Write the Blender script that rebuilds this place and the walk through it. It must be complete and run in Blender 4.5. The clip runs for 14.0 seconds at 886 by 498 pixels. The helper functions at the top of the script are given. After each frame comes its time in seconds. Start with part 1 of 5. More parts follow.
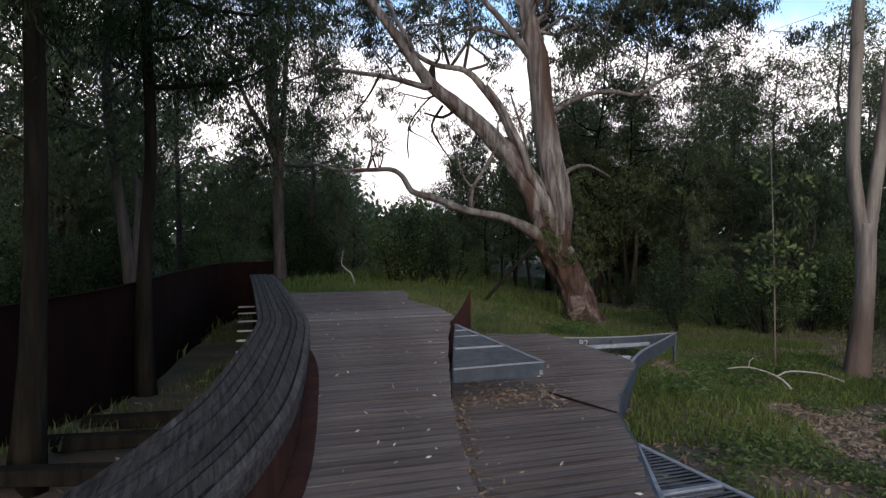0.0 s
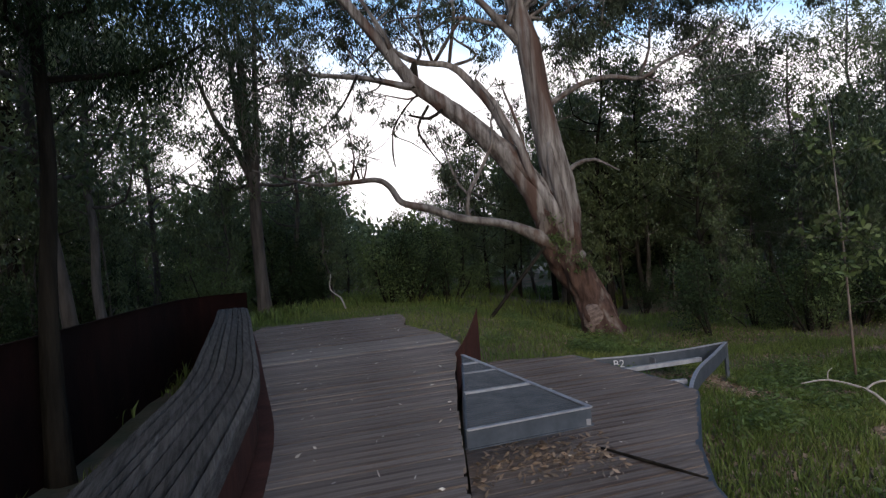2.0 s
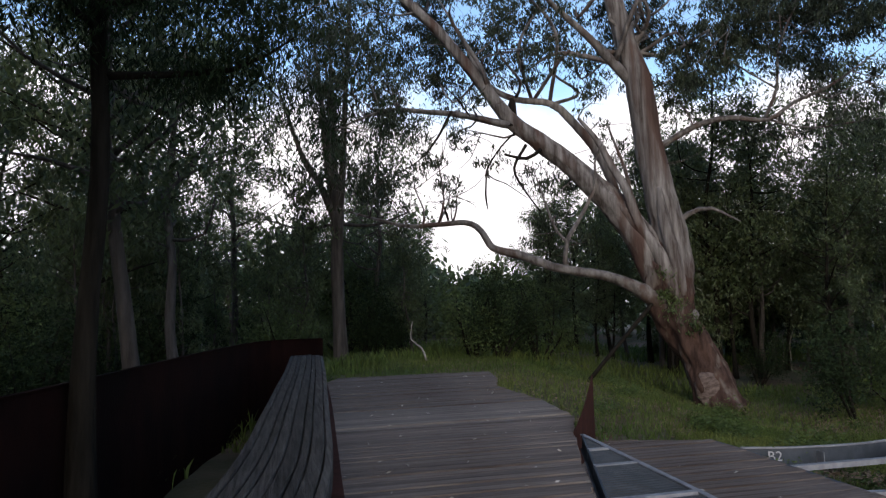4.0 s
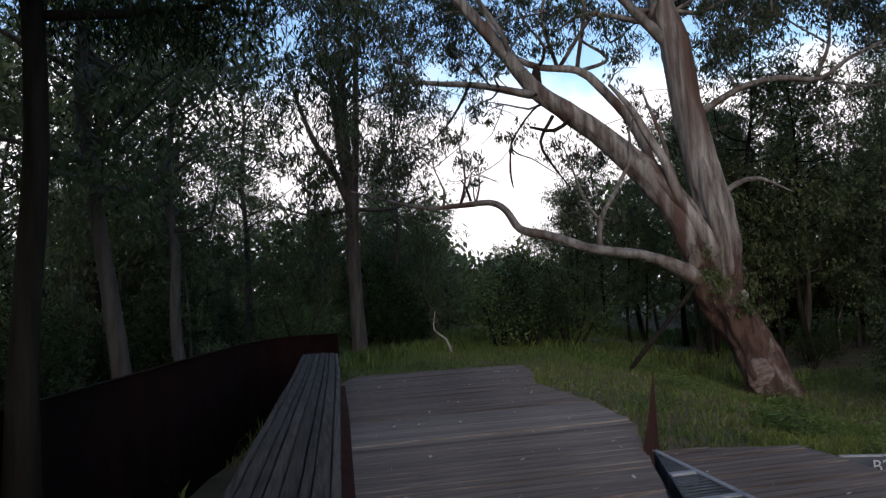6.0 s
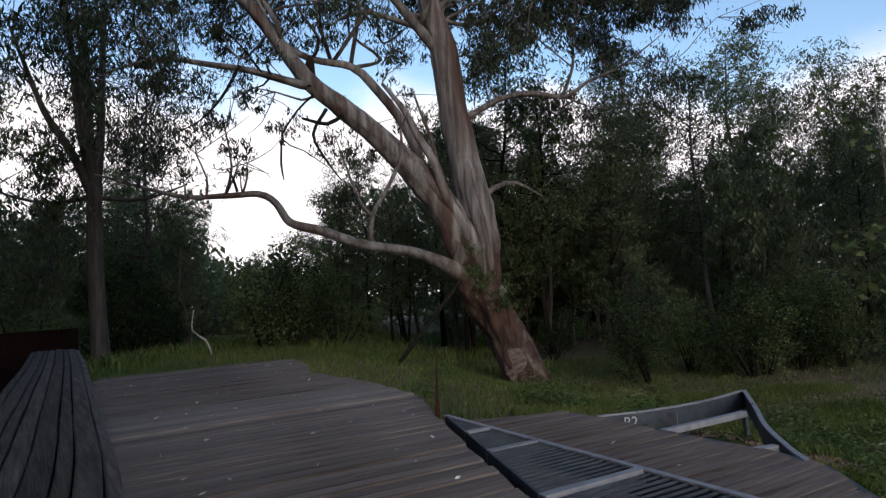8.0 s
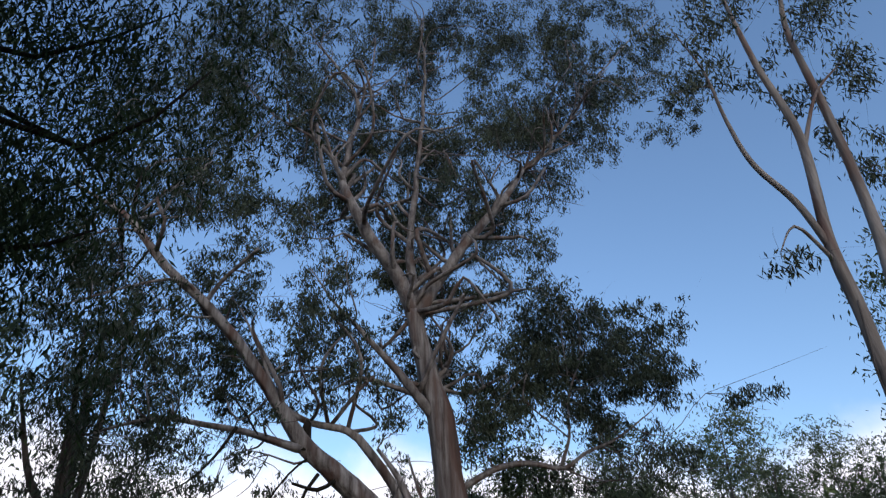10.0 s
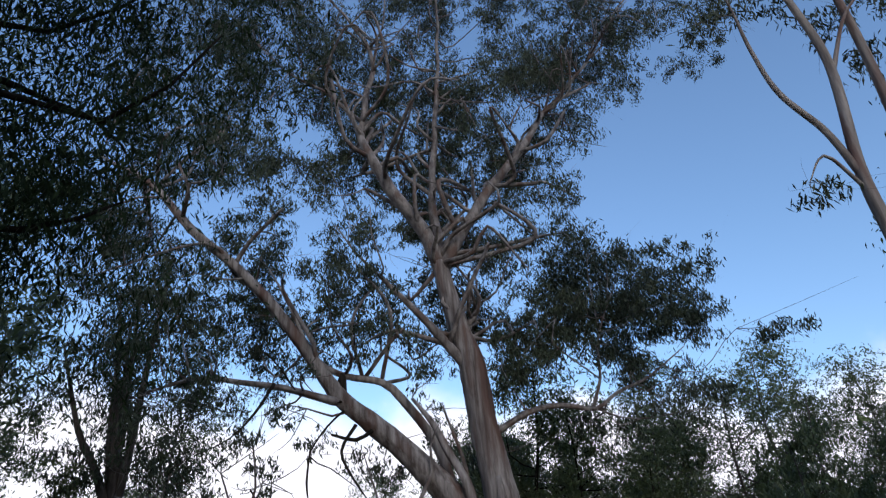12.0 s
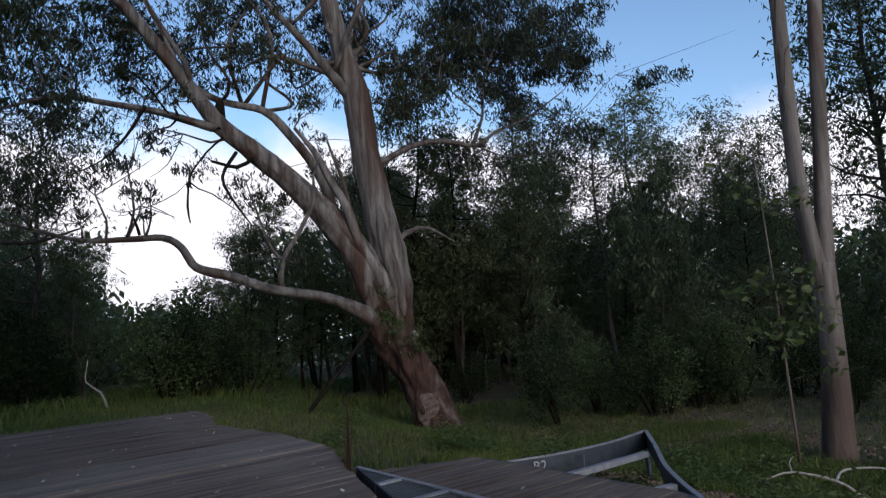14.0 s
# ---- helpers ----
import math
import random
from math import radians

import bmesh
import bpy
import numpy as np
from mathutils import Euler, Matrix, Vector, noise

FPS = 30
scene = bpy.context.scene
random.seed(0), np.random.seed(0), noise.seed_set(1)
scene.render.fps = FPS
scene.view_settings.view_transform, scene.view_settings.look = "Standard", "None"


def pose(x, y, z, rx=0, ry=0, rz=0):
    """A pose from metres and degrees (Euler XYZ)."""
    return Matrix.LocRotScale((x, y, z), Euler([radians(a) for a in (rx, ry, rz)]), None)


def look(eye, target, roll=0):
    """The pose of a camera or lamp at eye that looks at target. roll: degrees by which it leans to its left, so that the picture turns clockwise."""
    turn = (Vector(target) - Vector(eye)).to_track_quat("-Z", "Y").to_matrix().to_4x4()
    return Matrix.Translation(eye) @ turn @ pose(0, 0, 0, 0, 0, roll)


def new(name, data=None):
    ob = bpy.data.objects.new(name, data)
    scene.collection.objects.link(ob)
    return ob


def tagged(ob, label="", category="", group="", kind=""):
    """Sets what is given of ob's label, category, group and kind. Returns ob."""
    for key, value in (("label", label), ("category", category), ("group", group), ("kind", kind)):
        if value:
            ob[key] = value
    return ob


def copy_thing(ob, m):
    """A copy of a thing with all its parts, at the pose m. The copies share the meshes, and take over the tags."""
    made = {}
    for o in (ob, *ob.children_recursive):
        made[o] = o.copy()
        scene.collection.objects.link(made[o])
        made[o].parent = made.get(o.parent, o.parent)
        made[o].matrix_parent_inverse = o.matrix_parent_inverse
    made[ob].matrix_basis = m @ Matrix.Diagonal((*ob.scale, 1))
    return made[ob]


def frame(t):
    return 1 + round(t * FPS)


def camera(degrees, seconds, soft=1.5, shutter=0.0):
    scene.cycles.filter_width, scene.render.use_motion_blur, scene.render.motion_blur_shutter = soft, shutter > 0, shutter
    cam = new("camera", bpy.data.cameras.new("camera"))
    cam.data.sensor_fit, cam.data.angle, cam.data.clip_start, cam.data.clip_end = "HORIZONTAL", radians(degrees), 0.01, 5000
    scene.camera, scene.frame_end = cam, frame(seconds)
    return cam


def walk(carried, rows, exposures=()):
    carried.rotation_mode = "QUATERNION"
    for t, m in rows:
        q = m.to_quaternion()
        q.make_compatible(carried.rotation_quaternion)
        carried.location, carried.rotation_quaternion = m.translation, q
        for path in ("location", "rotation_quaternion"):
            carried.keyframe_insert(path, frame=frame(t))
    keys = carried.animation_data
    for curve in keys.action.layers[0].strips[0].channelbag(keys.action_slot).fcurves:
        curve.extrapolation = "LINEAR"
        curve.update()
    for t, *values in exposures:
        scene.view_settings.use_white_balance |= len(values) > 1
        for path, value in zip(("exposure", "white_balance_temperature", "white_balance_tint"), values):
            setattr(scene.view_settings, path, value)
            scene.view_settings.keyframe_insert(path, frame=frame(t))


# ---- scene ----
cam = camera(66.4, 14.0, 1.3)
PATH = [
    (0, (0.087, 0.668, 1.468), (-0.011, 2.665, 1.431), -0.2),
    (0.5, (0.026, 1.254, 1.441), (-0.063, 3.251, 1.398), -3.2),
    (1, (0.052, 1.973, 1.421), (-0.077, 3.968, 1.454), -3.7),
    (1.5, (0.023, 2.333, 1.415), (-0.027, 4.33, 1.521), -4.2),
    (2, (-0.008, 2.885, 1.392), (-0.097, 4.883, 1.401), -4.5),
    (2.5, (-0.017, 3.367, 1.362), (-0.288, 5.349, 1.383), -2.6),
    (4.8, (-0.751, 5.113, 1.411), (-1.087, 7.073, 1.627), -1.0),
    (5, (-0.7, 5.277, 1.411), (-1.189, 7.21, 1.566), -0.2),
    (5.5, (-0.761, 5.567, 1.401), (-1.198, 7.51, 1.582), -3.2),
    (6, (-0.897, 5.826, 1.45), (-1.255, 7.79, 1.581), -3.3),
    (6.5, (-0.923, 6.069, 1.445), (-0.937, 8.063, 1.589), -3.9),
    (7, (-1.079, 6.242, 1.217), (-0.72, 8.201, 1.405), -5.7),
    (7.5, (-1.2, 6.268, 1.08), (-0.8, 8.213, 1.314), -4.1),
    (8, (-1.22, 6.18, 1.05), (-0.876, 8.146, 1.177), -3.6),
    (8.5, (-1.22, 6.173, 1.054), (-0.848, 8.099, 1.445), -2.1),
    (9, (-1.22, 6.167, 1.058), (-0.847, 8.016, 1.723), -0.7),
    (9.2, (-1.22, 6.164, 1.06), (-0.845, 7.959, 1.857), -0.3),
    (11.3, (-1.22, 6.136, 1.078), (-0.91, 7.701, 2.284), -5.4),
    (11.5, (-1.22, 6.133, 1.079), (-0.908, 7.725, 2.25), -5.2),
    (12, (-1.22, 6.127, 1.083), (-0.941, 7.842, 2.074), -4.4),
    (12.5, (-1.22, 6.12, 1.088), (-1.001, 7.974, 1.805), -3.6),
    (13, (-1.22, 6.113, 1.092), (-1.038, 8.054, 1.539), -3.4),
    (13.5, (-1.22, 6.107, 1.096), (-0.962, 8.068, 1.392), -4.1),
    (14, (-1.22, 6.1, 1.1), (-0.622, 7.994, 1.334), -4.3),
]
walk(cam, [(t, look(eye, target, roll)) for t, eye, target, roll in PATH],
     exposures=[(0, 1.02, 6650, 10), (2.7, 0.95, 6550, 10), (5, 0.80, 6500, 10), (8, 0.66, 6600, 10), (9.2, 0.54, 6250, 10), (11.5, 0.76, 6050, 10), (12.5, 0.52, 5950, 10), (14, 0.46, 6150, 10)])

# ---- world, sun, exposure ----
world = bpy.data.worlds.new("world")
scene.world = world
world.use_nodes = True
wn, wl = world.node_tree.nodes, world.node_tree.links
wn.clear()
sky = wn.new("ShaderNodeTexSky")
sky.sky_type = "NISHITA"
sky.sun_disc = False
sky.sun_elevation, sky.sun_rotation = radians(19), radians(172)
sky.air_density, sky.dust_density, sky.ozone_density = 1.0, 0.7, 2.2
coords = wn.new("ShaderNodeTexCoord")
split = wn.new("ShaderNodeSeparateXYZ")
wl.new(coords.outputs["Generated"], split.inputs[0])
cloud_noise = wn.new("ShaderNodeTexNoise")
cloud_noise.inputs["Scale"].default_value = 6.5
cloud_noise.inputs["Detail"].default_value = 5.0
wl.new(coords.outputs["Generated"], cloud_noise.inputs["Vector"])
wobble = wn.new("ShaderNodeMath")
wobble.operation = "MULTIPLY_ADD"
wl.new(cloud_noise.outputs["Fac"], wobble.inputs[0])
wobble.inputs[1].default_value = -0.18
lean = wn.new("ShaderNodeMath")
lean.operation = "MULTIPLY_ADD"
wl.new(split.outputs["X"], lean.inputs[0])
lean.inputs[1].default_value = 0.07
wl.new(split.outputs["Z"], lean.inputs[2])
wl.new(lean.outputs[0], wobble.inputs[2])
band = wn.new("ShaderNodeMapRange")
band.interpolation_type = "SMOOTHSTEP"
band.inputs["From Min"].default_value, band.inputs["From Max"].default_value = 0.155, 0.235
band.inputs["To Min"].default_value, band.inputs["To Max"].default_value = 1.0, 0.0
wl.new(wobble.outputs[0], band.inputs["Value"])
mix = wn.new("ShaderNodeMix")
mix.data_type = "RGBA"
wl.new(band.outputs[0], mix.inputs["Factor"])
wl.new(sky.outputs[0], mix.inputs["A"])
mix.inputs["B"].default_value = (5.7, 5.4, 5.6, 1)
back = wn.new("ShaderNodeBackground")
back.inputs["Strength"].default_value = 0.15
wl.new(mix.outputs["Result"], back.inputs["Color"])
wout = wn.new("ShaderNodeOutputWorld")
wl.new(back.outputs[0], wout.inputs["Surface"])
sun = new("sun", bpy.data.lights.new("sun", "SUN"))
sun.data.energy, sun.data.angle, sun.data.color = 0.75, radians(35), (1.0, 0.84, 0.68)
sun.matrix_world = look((5.6, -39.6, 13.8), (0, 0, 0))


# ---- materials ----
def material(name, base, second=None, scale=4.0, stretch=(1, 1, 1), rough=0.8, metal=0.0, bump=0.3, fine=40.0,
             island=0.0, third=None, third_scale=1.2, third_at=0.58, coord="Object", low=None, turn=0.0, shine=0.5):
    """Two colours mixed by a stretched noise, a third in blotches, fine relief, and a small change from piece to piece."""
    m = bpy.data.materials.new(name)
    m.use_nodes = True
    n, l = m.node_tree.nodes, m.node_tree.links
    b = n["Principled BSDF"]
    b.inputs["Roughness"].default_value, b.inputs["Metallic"].default_value = rough, metal
    b.inputs["Specular IOR Level"].default_value = shine
    tc, mp = n.new("ShaderNodeTexCoord"), n.new("ShaderNodeMapping")
    mp.inputs["Scale"].default_value = stretch
    spin = n.new("ShaderNodeMapping")
    spin.inputs["Rotation"].default_value = (0, 0, turn)
    l.new(tc.outputs[coord], spin.inputs["Vector"])
    l.new(spin.outputs[0], mp.inputs["Vector"])
    n1 = n.new("ShaderNodeTexNoise")
    n1.inputs["Scale"].default_value, n1.inputs["Detail"].default_value, n1.inputs["Roughness"].default_value = scale, 6, 0.62
    l.new(mp.outputs[0], n1.inputs["Vector"])
    ramp = n.new("ShaderNodeValToRGB")
    ramp.color_ramp.elements[0].position, ramp.color_ramp.elements[1].position = 0.36, 0.66
    ramp.color_ramp.elements[0].color = (*base, 1)
    ramp.color_ramp.elements[1].color = (*(second or base), 1)
    l.new(n1.outputs["Fac"], ramp.inputs["Fac"])
    colour = ramp.outputs["Color"]
    if third:
        n3 = n.new("ShaderNodeTexNoise")
        n3.inputs["Scale"].default_value, n3.inputs["Detail"].default_value = third_scale, 5
        l.new(mp.outputs[0], n3.inputs["Vector"])
        r3 = n.new("ShaderNodeMapRange")
        r3.inputs["From Min"].default_value, r3.inputs["From Max"].default_value = third_at - 0.05, third_at + 0.05
        l.new(n3.outputs["Fac"], r3.inputs["Value"])
        m3 = n.new("ShaderNodeMix")
        m3.data_type = "RGBA"
        l.new(r3.outputs[0], m3.inputs["Factor"])
        l.new(colour, m3.inputs["A"])
        m3.inputs["B"].default_value = (*third, 1)
        colour = m3.outputs["Result"]
    if low:
        sep, edge, fade, m4 = n.new("ShaderNodeSeparateXYZ"), n.new("ShaderNodeMath"), n.new("ShaderNodeMapRange"), n.new("ShaderNodeMix")
        l.new(tc.outputs[coord], sep.inputs[0])
        edge.operation = "MULTIPLY_ADD"
        l.new(n1.outputs["Fac"], edge.inputs[0])
        edge.inputs[1].default_value = low[3]
        l.new(sep.outputs["Z"], edge.inputs[2])
        fade.inputs["From Min"].default_value, fade.inputs["From Max"].default_value = low[1], low[2]
        l.new(edge.outputs[0], fade.inputs["Value"])
        m4.data_type = "RGBA"
        l.new(fade.outputs[0], m4.inputs["Factor"])
        r4 = n.new("ShaderNodeValToRGB")
        r4.color_ramp.elements[0].position, r4.color_ramp.elements[1].position = 0.35, 0.7
        r4.color_ramp.elements[0].color, r4.color_ramp.elements[1].color = (*low[0], 1), (*[c * 2.3 for c in low[0]], 1)
        l.new(n1.outputs["Fac"], r4.inputs["Fac"])
        l.new(r4.outputs["Color"], m4.inputs["A"])
        l.new(colour, m4.inputs["B"])
        colour = m4.outputs["Result"]
    if island:
        geo, info = n.new("ShaderNodeNewGeometry"), n.new("ShaderNodeObjectInfo")
        add = n.new("ShaderNodeMath")
        add.operation = "ADD"
        l.new(geo.outputs["Random Per Island"], add.inputs[0])
        l.new(info.outputs["Random"], add.inputs[1])
        fr = n.new("ShaderNodeMath")
        fr.operation = "FRACT"
        l.new(add.outputs[0], fr.inputs[0])
        mr = n.new("ShaderNodeMapRange")
        mr.inputs["To Min"].default_value, mr.inputs["To Max"].default_value = 1 - island, 1 + island
        l.new(fr.outputs[0], mr.inputs["Value"])
        hsv = n.new("ShaderNodeHueSaturation")
        l.new(mr.outputs[0], hsv.inputs["Value"])
        l.new(colour, hsv.inputs["Color"])
        colour = hsv.outputs["Color"]
    l.new(colour, b.inputs["Base Color"])
    if bump:
        n2 = n.new("ShaderNodeTexNoise")
        n2.inputs["Scale"].default_value, n2.inputs["Detail"].default_value = fine, 4
        l.new(mp.outputs[0], n2.inputs["Vector"])
        bp = n.new("ShaderNodeBump")
        bp.inputs["Strength"].default_value, bp.inputs["Distance"].default_value = bump, 0.02
        l.new(n2.outputs["Fac"], bp.inputs["Height"])
        l.new(bp.outputs[0], b.inputs["Normal"])
    return m


def leaf_material(name, base, second, spread=0.35, gloss=0.42, thin=0.25, shine=0.4):
    m = material(name, base, second, scale=0.35, rough=gloss, bump=0, island=spread, shine=shine)
    n, l = m.node_tree.nodes, m.node_tree.links
    b = n["Principled BSDF"]
    tr, mx = n.new("ShaderNodeBsdfTranslucent"), n.new("ShaderNodeMixShader")
    l.new(b.inputs["Base Color"].links[0].from_socket, tr.inputs["Color"])
    mx.inputs[0].default_value = thin
    l.new(b.outputs[0], mx.inputs[1])
    l.new(tr.outputs[0], mx.inputs[2])
    l.new(mx.outputs[0], n["Material Output"].inputs["Surface"])
    return m


SLANT = radians(22)
deck_wood = material("weathered_decking", (0.128, 0.102, 0.088), (0.222, 0.184, 0.161), 3.0, (0.6, 9, 7), 0.8, 0, 0.8, 18, 0.24,
                     (0.090, 0.067, 0.056), 0.8, 0.61, shine=0.3)
deck_pale = material("bleached_decking", (0.165, 0.138, 0.121), (0.275, 0.237, 0.212), 3.0, (0.6, 9, 7), 0.8, 0, 0.7, 18, 0.16,
                     (0.13, 0.100, 0.085), 0.8, 0.62, shine=0.3)
bench_edge = material("worn_bench_edge", (0.065, 0.058, 0.053), (0.180, 0.165, 0.152), 4.0, (11, 0.6, 7), 0.75, 0, 0.9, 14, 0.2, turn=-SLANT, shine=0.2)
deck_low = material("stained_decking", (0.112, 0.087, 0.074), (0.215, 0.176, 0.153), 3.0, (0.6, 8, 7), 0.8, 0, 0.8, 18, 0.20,
                    (0.075, 0.052, 0.042), 0.7, 0.60, shine=0.3)
bench_wood = material("grey_bench_timber", (0.024, 0.021, 0.019), (0.092, 0.084, 0.077), 4.0, (11, 0.6, 7), 0.75, 0, 0.9, 14, 0.30,
                      (0.19, 0.18, 0.168), 1.6, 0.70, turn=-SLANT, shine=0.2)
# rust taken near black: the deep shade at the wall is in the colour
rust = material("shaded_rusted_steel", (0.009, 0.0040, 0.0036), (0.019, 0.0075, 0.006), 2.0, (1, 1, 0.5), 0.95, 0, 0.3, 30, 0,
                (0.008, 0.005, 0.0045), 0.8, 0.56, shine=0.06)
rust_base = material("brown_rusted_plate", (0.040, 0.017, 0.014), (0.080, 0.032, 0.024), 3.0, (1, 1, 0.5), 0.95, 0, 0.3, 30, shine=0.1)
galv = material("galvanised_steel", (0.26, 0.27, 0.30), (0.38, 0.39, 0.42), 9.0, (1, 1, 1), 0.55, 0.35, 0.12, 60, 0.05,
                (0.22, 0.22, 0.24), 2.0, 0.62)
steel_dark = material("dark_painted_steel", (0.046, 0.058, 0.074), (0.080, 0.094, 0.115), 5.0, rough=0.6, metal=0.2, bump=0.1, shine=0.3)
chalk = material("pale_marking_paint", (0.5, 0.52, 0.55), (0.4, 0.42, 0.45), 20, rough=0.8, bump=0)
gum_bark = material("smooth_gum_bark", (0.066, 0.053, 0.047), (0.285, 0.265, 0.248), 1.5, (4.2, 4.2, 0.34), 0.78, 0, 1.0, 4, 0,
                    (0.085, 0.052, 0.041), 0.42, 0.565, low=((0.040, 0.023, 0.018), 2.7, 4.3, 3.4), shine=0.3)
limb_bark = material("grey_limb_bark", (0.056, 0.046, 0.041), (0.215, 0.197, 0.182), 1.8, (3, 3, 1.2), 0.8, 0, 0.9, 6, 0,
                     (0.085, 0.055, 0.042), 0.8, 0.58)
root_bark = material("rough_red_bark", (0.034, 0.020, 0.016), (0.098, 0.060, 0.048), 2.4, (3.2, 3.2, 0.8), 0.92, 0, 1.0, 5, 0,
                     (0.16, 0.135, 0.117), 1.0, 0.60, shine=0.2)
pale_bark = material("pale_smooth_bark", (0.10, 0.083, 0.071), (0.27, 0.245, 0.22), 1.4, (3.4, 3.4, 0.4), 0.78, 0, 0.8, 6, 0,
                     (0.10, 0.060, 0.046), 0.6, 0.56, low=((0.060, 0.042, 0.034), 0.4, 2.0, 1.6))
slim_bark = material("pale_slim_bark", (0.10, 0.086, 0.073), (0.27, 0.245, 0.215), 2.0, (4, 4, 0.6), 0.85, 0, 0.4, 7, 0.35, shine=0.2)
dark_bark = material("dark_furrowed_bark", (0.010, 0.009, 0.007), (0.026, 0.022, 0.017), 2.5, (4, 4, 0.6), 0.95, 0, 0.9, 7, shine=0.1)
grey_bark = material("grey_brown_bark", (0.042, 0.035, 0.030), (0.100, 0.086, 0.075), 2.0, (4, 4, 0.6), 0.9, 0, 0.7, 7, 0.1)
scar_wood = material("scarred_bark", (0.060, 0.040, 0.034), (0.20, 0.155, 0.135), 7, (1, 1, 2.0), 0.9, 0, 1.0, 12)
dead_wood = material("bleached_dead_wood", (0.26, 0.235, 0.21), (0.42, 0.39, 0.35), 6, (5, 5, 1), 0.85)
gum_leaf = leaf_material("gum_leaves", (0.027, 0.039, 0.022), (0.048, 0.060, 0.034), 0.5, 0.55, 0.12, 0.25)
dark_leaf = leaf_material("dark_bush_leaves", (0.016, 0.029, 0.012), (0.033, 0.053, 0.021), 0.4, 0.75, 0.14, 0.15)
olive_leaf = leaf_material("dull_olive_leaves", (0.064, 0.092, 0.036), (0.112, 0.142, 0.056), 0.45, 0.5, 0.42, 0.6)
mid_leaf = leaf_material("olive_leaves", (0.060, 0.088, 0.036), (0.108, 0.136, 0.056), 0.45, 0.5, 0.42, 0.6)
shrub_leaf = leaf_material("shrub_leaves", (0.062, 0.098, 0.032), (0.120, 0.155, 0.055), 0.45, 0.65, 0.35)
grass_blade = leaf_material("grass_blades", (0.078, 0.128, 0.026), (0.160, 0.190, 0.048), 0.55, 0.6, 0.4)
herb_leaf = leaf_material("weed_leaves", (0.062, 0.105, 0.028), (0.110, 0.150, 0.046), 0.4, 0.6, 0.35)
dry_leaf = leaf_material("dry_leaves", (0.15, 0.105, 0.072), (0.26, 0.20, 0.15), 0.45, 0.8, 0.1)
pale_leaf = leaf_material("bleached_leaves", (0.45, 0.42, 0.38), (0.55, 0.52, 0.48), 0.3, 0.8, 0.1)
soil = material("grassy_soil", (0.042, 0.050, 0.022), (0.090, 0.078, 0.045), 1.9, (1, 1, 1), 0.95, 0, 1.0, 14, 0,
                (0.120, 0.082, 0.055), 0.45, 0.52)


# ---- builders ----
def place(ob, parent):
    ob.parent = parent
    return ob


def mesh_from(name, verts, faces, mat, smooth=False):
    me = bpy.data.meshes.new(name)
    me.from_pydata([tuple(v) for v in verts], [], faces)
    me.materials.append(mat)
    if smooth:
        me.polygons.foreach_set("use_smooth", [True] * len(me.polygons))
    me.update()
    return me


def part(name, bm, mat, parent, label=""):
    me = bpy.data.meshes.new(name)
    bmesh.ops.recalc_face_normals(bm, faces=bm.faces)
    bm.to_mesh(me)
    bm.free()
    me.materials.append(mat)
    ob = new(name, me)
    ob.parent = parent
    return tagged(ob, label)


def prism(bm, poly, z0, z1):
    """A straight-sided block over a plan polygon."""
    lo = [bm.verts.new((x, y, z0)) for x, y in poly]
    hi = [bm.verts.new((x, y, z1)) for x, y in poly]
    bm.faces.new(lo[::-1])
    bm.faces.new(hi)
    k = len(poly)
    for i in range(k):
        j = (i + 1) % k
        bm.faces.new((lo[i], lo[j], hi[j], hi[i]))


def bar(bm, a, b, wide, z0, z1):
    """A straight flat bar in plan from a to b."""
    a, b = Vector(a), Vector(b)
    d = (b - a).normalized()
    s = Vector((-d.y, d.x)) * wide / 2
    prism(bm, [a + s, a - s, b - s, b + s], z0, z1)


def spline(points, step=0.25):
    """Catmull-Rom through the points (any dimension), in even steps."""
    p = np.array(points, float)
    p = np.vstack([2 * p[0] - p[1], p, 2 * p[-1] - p[-2]])
    out = []
    for i in range(1, len(p) - 2):
        n = max(2, int(np.linalg.norm(p[i + 1][:3] - p[i][:3]) / step))
        for k in range(n):
            t = k / n
            a, b, c, d = p[i - 1], p[i], p[i + 1], p[i + 2]
            out.append(0.5 * (2 * b + (c - a) * t + (2 * a - 5 * b + 4 * c - d) * t * t + (3 * b - a - 3 * c + d) * t ** 3))
    out.append(p[-2])
    return np.array(out)


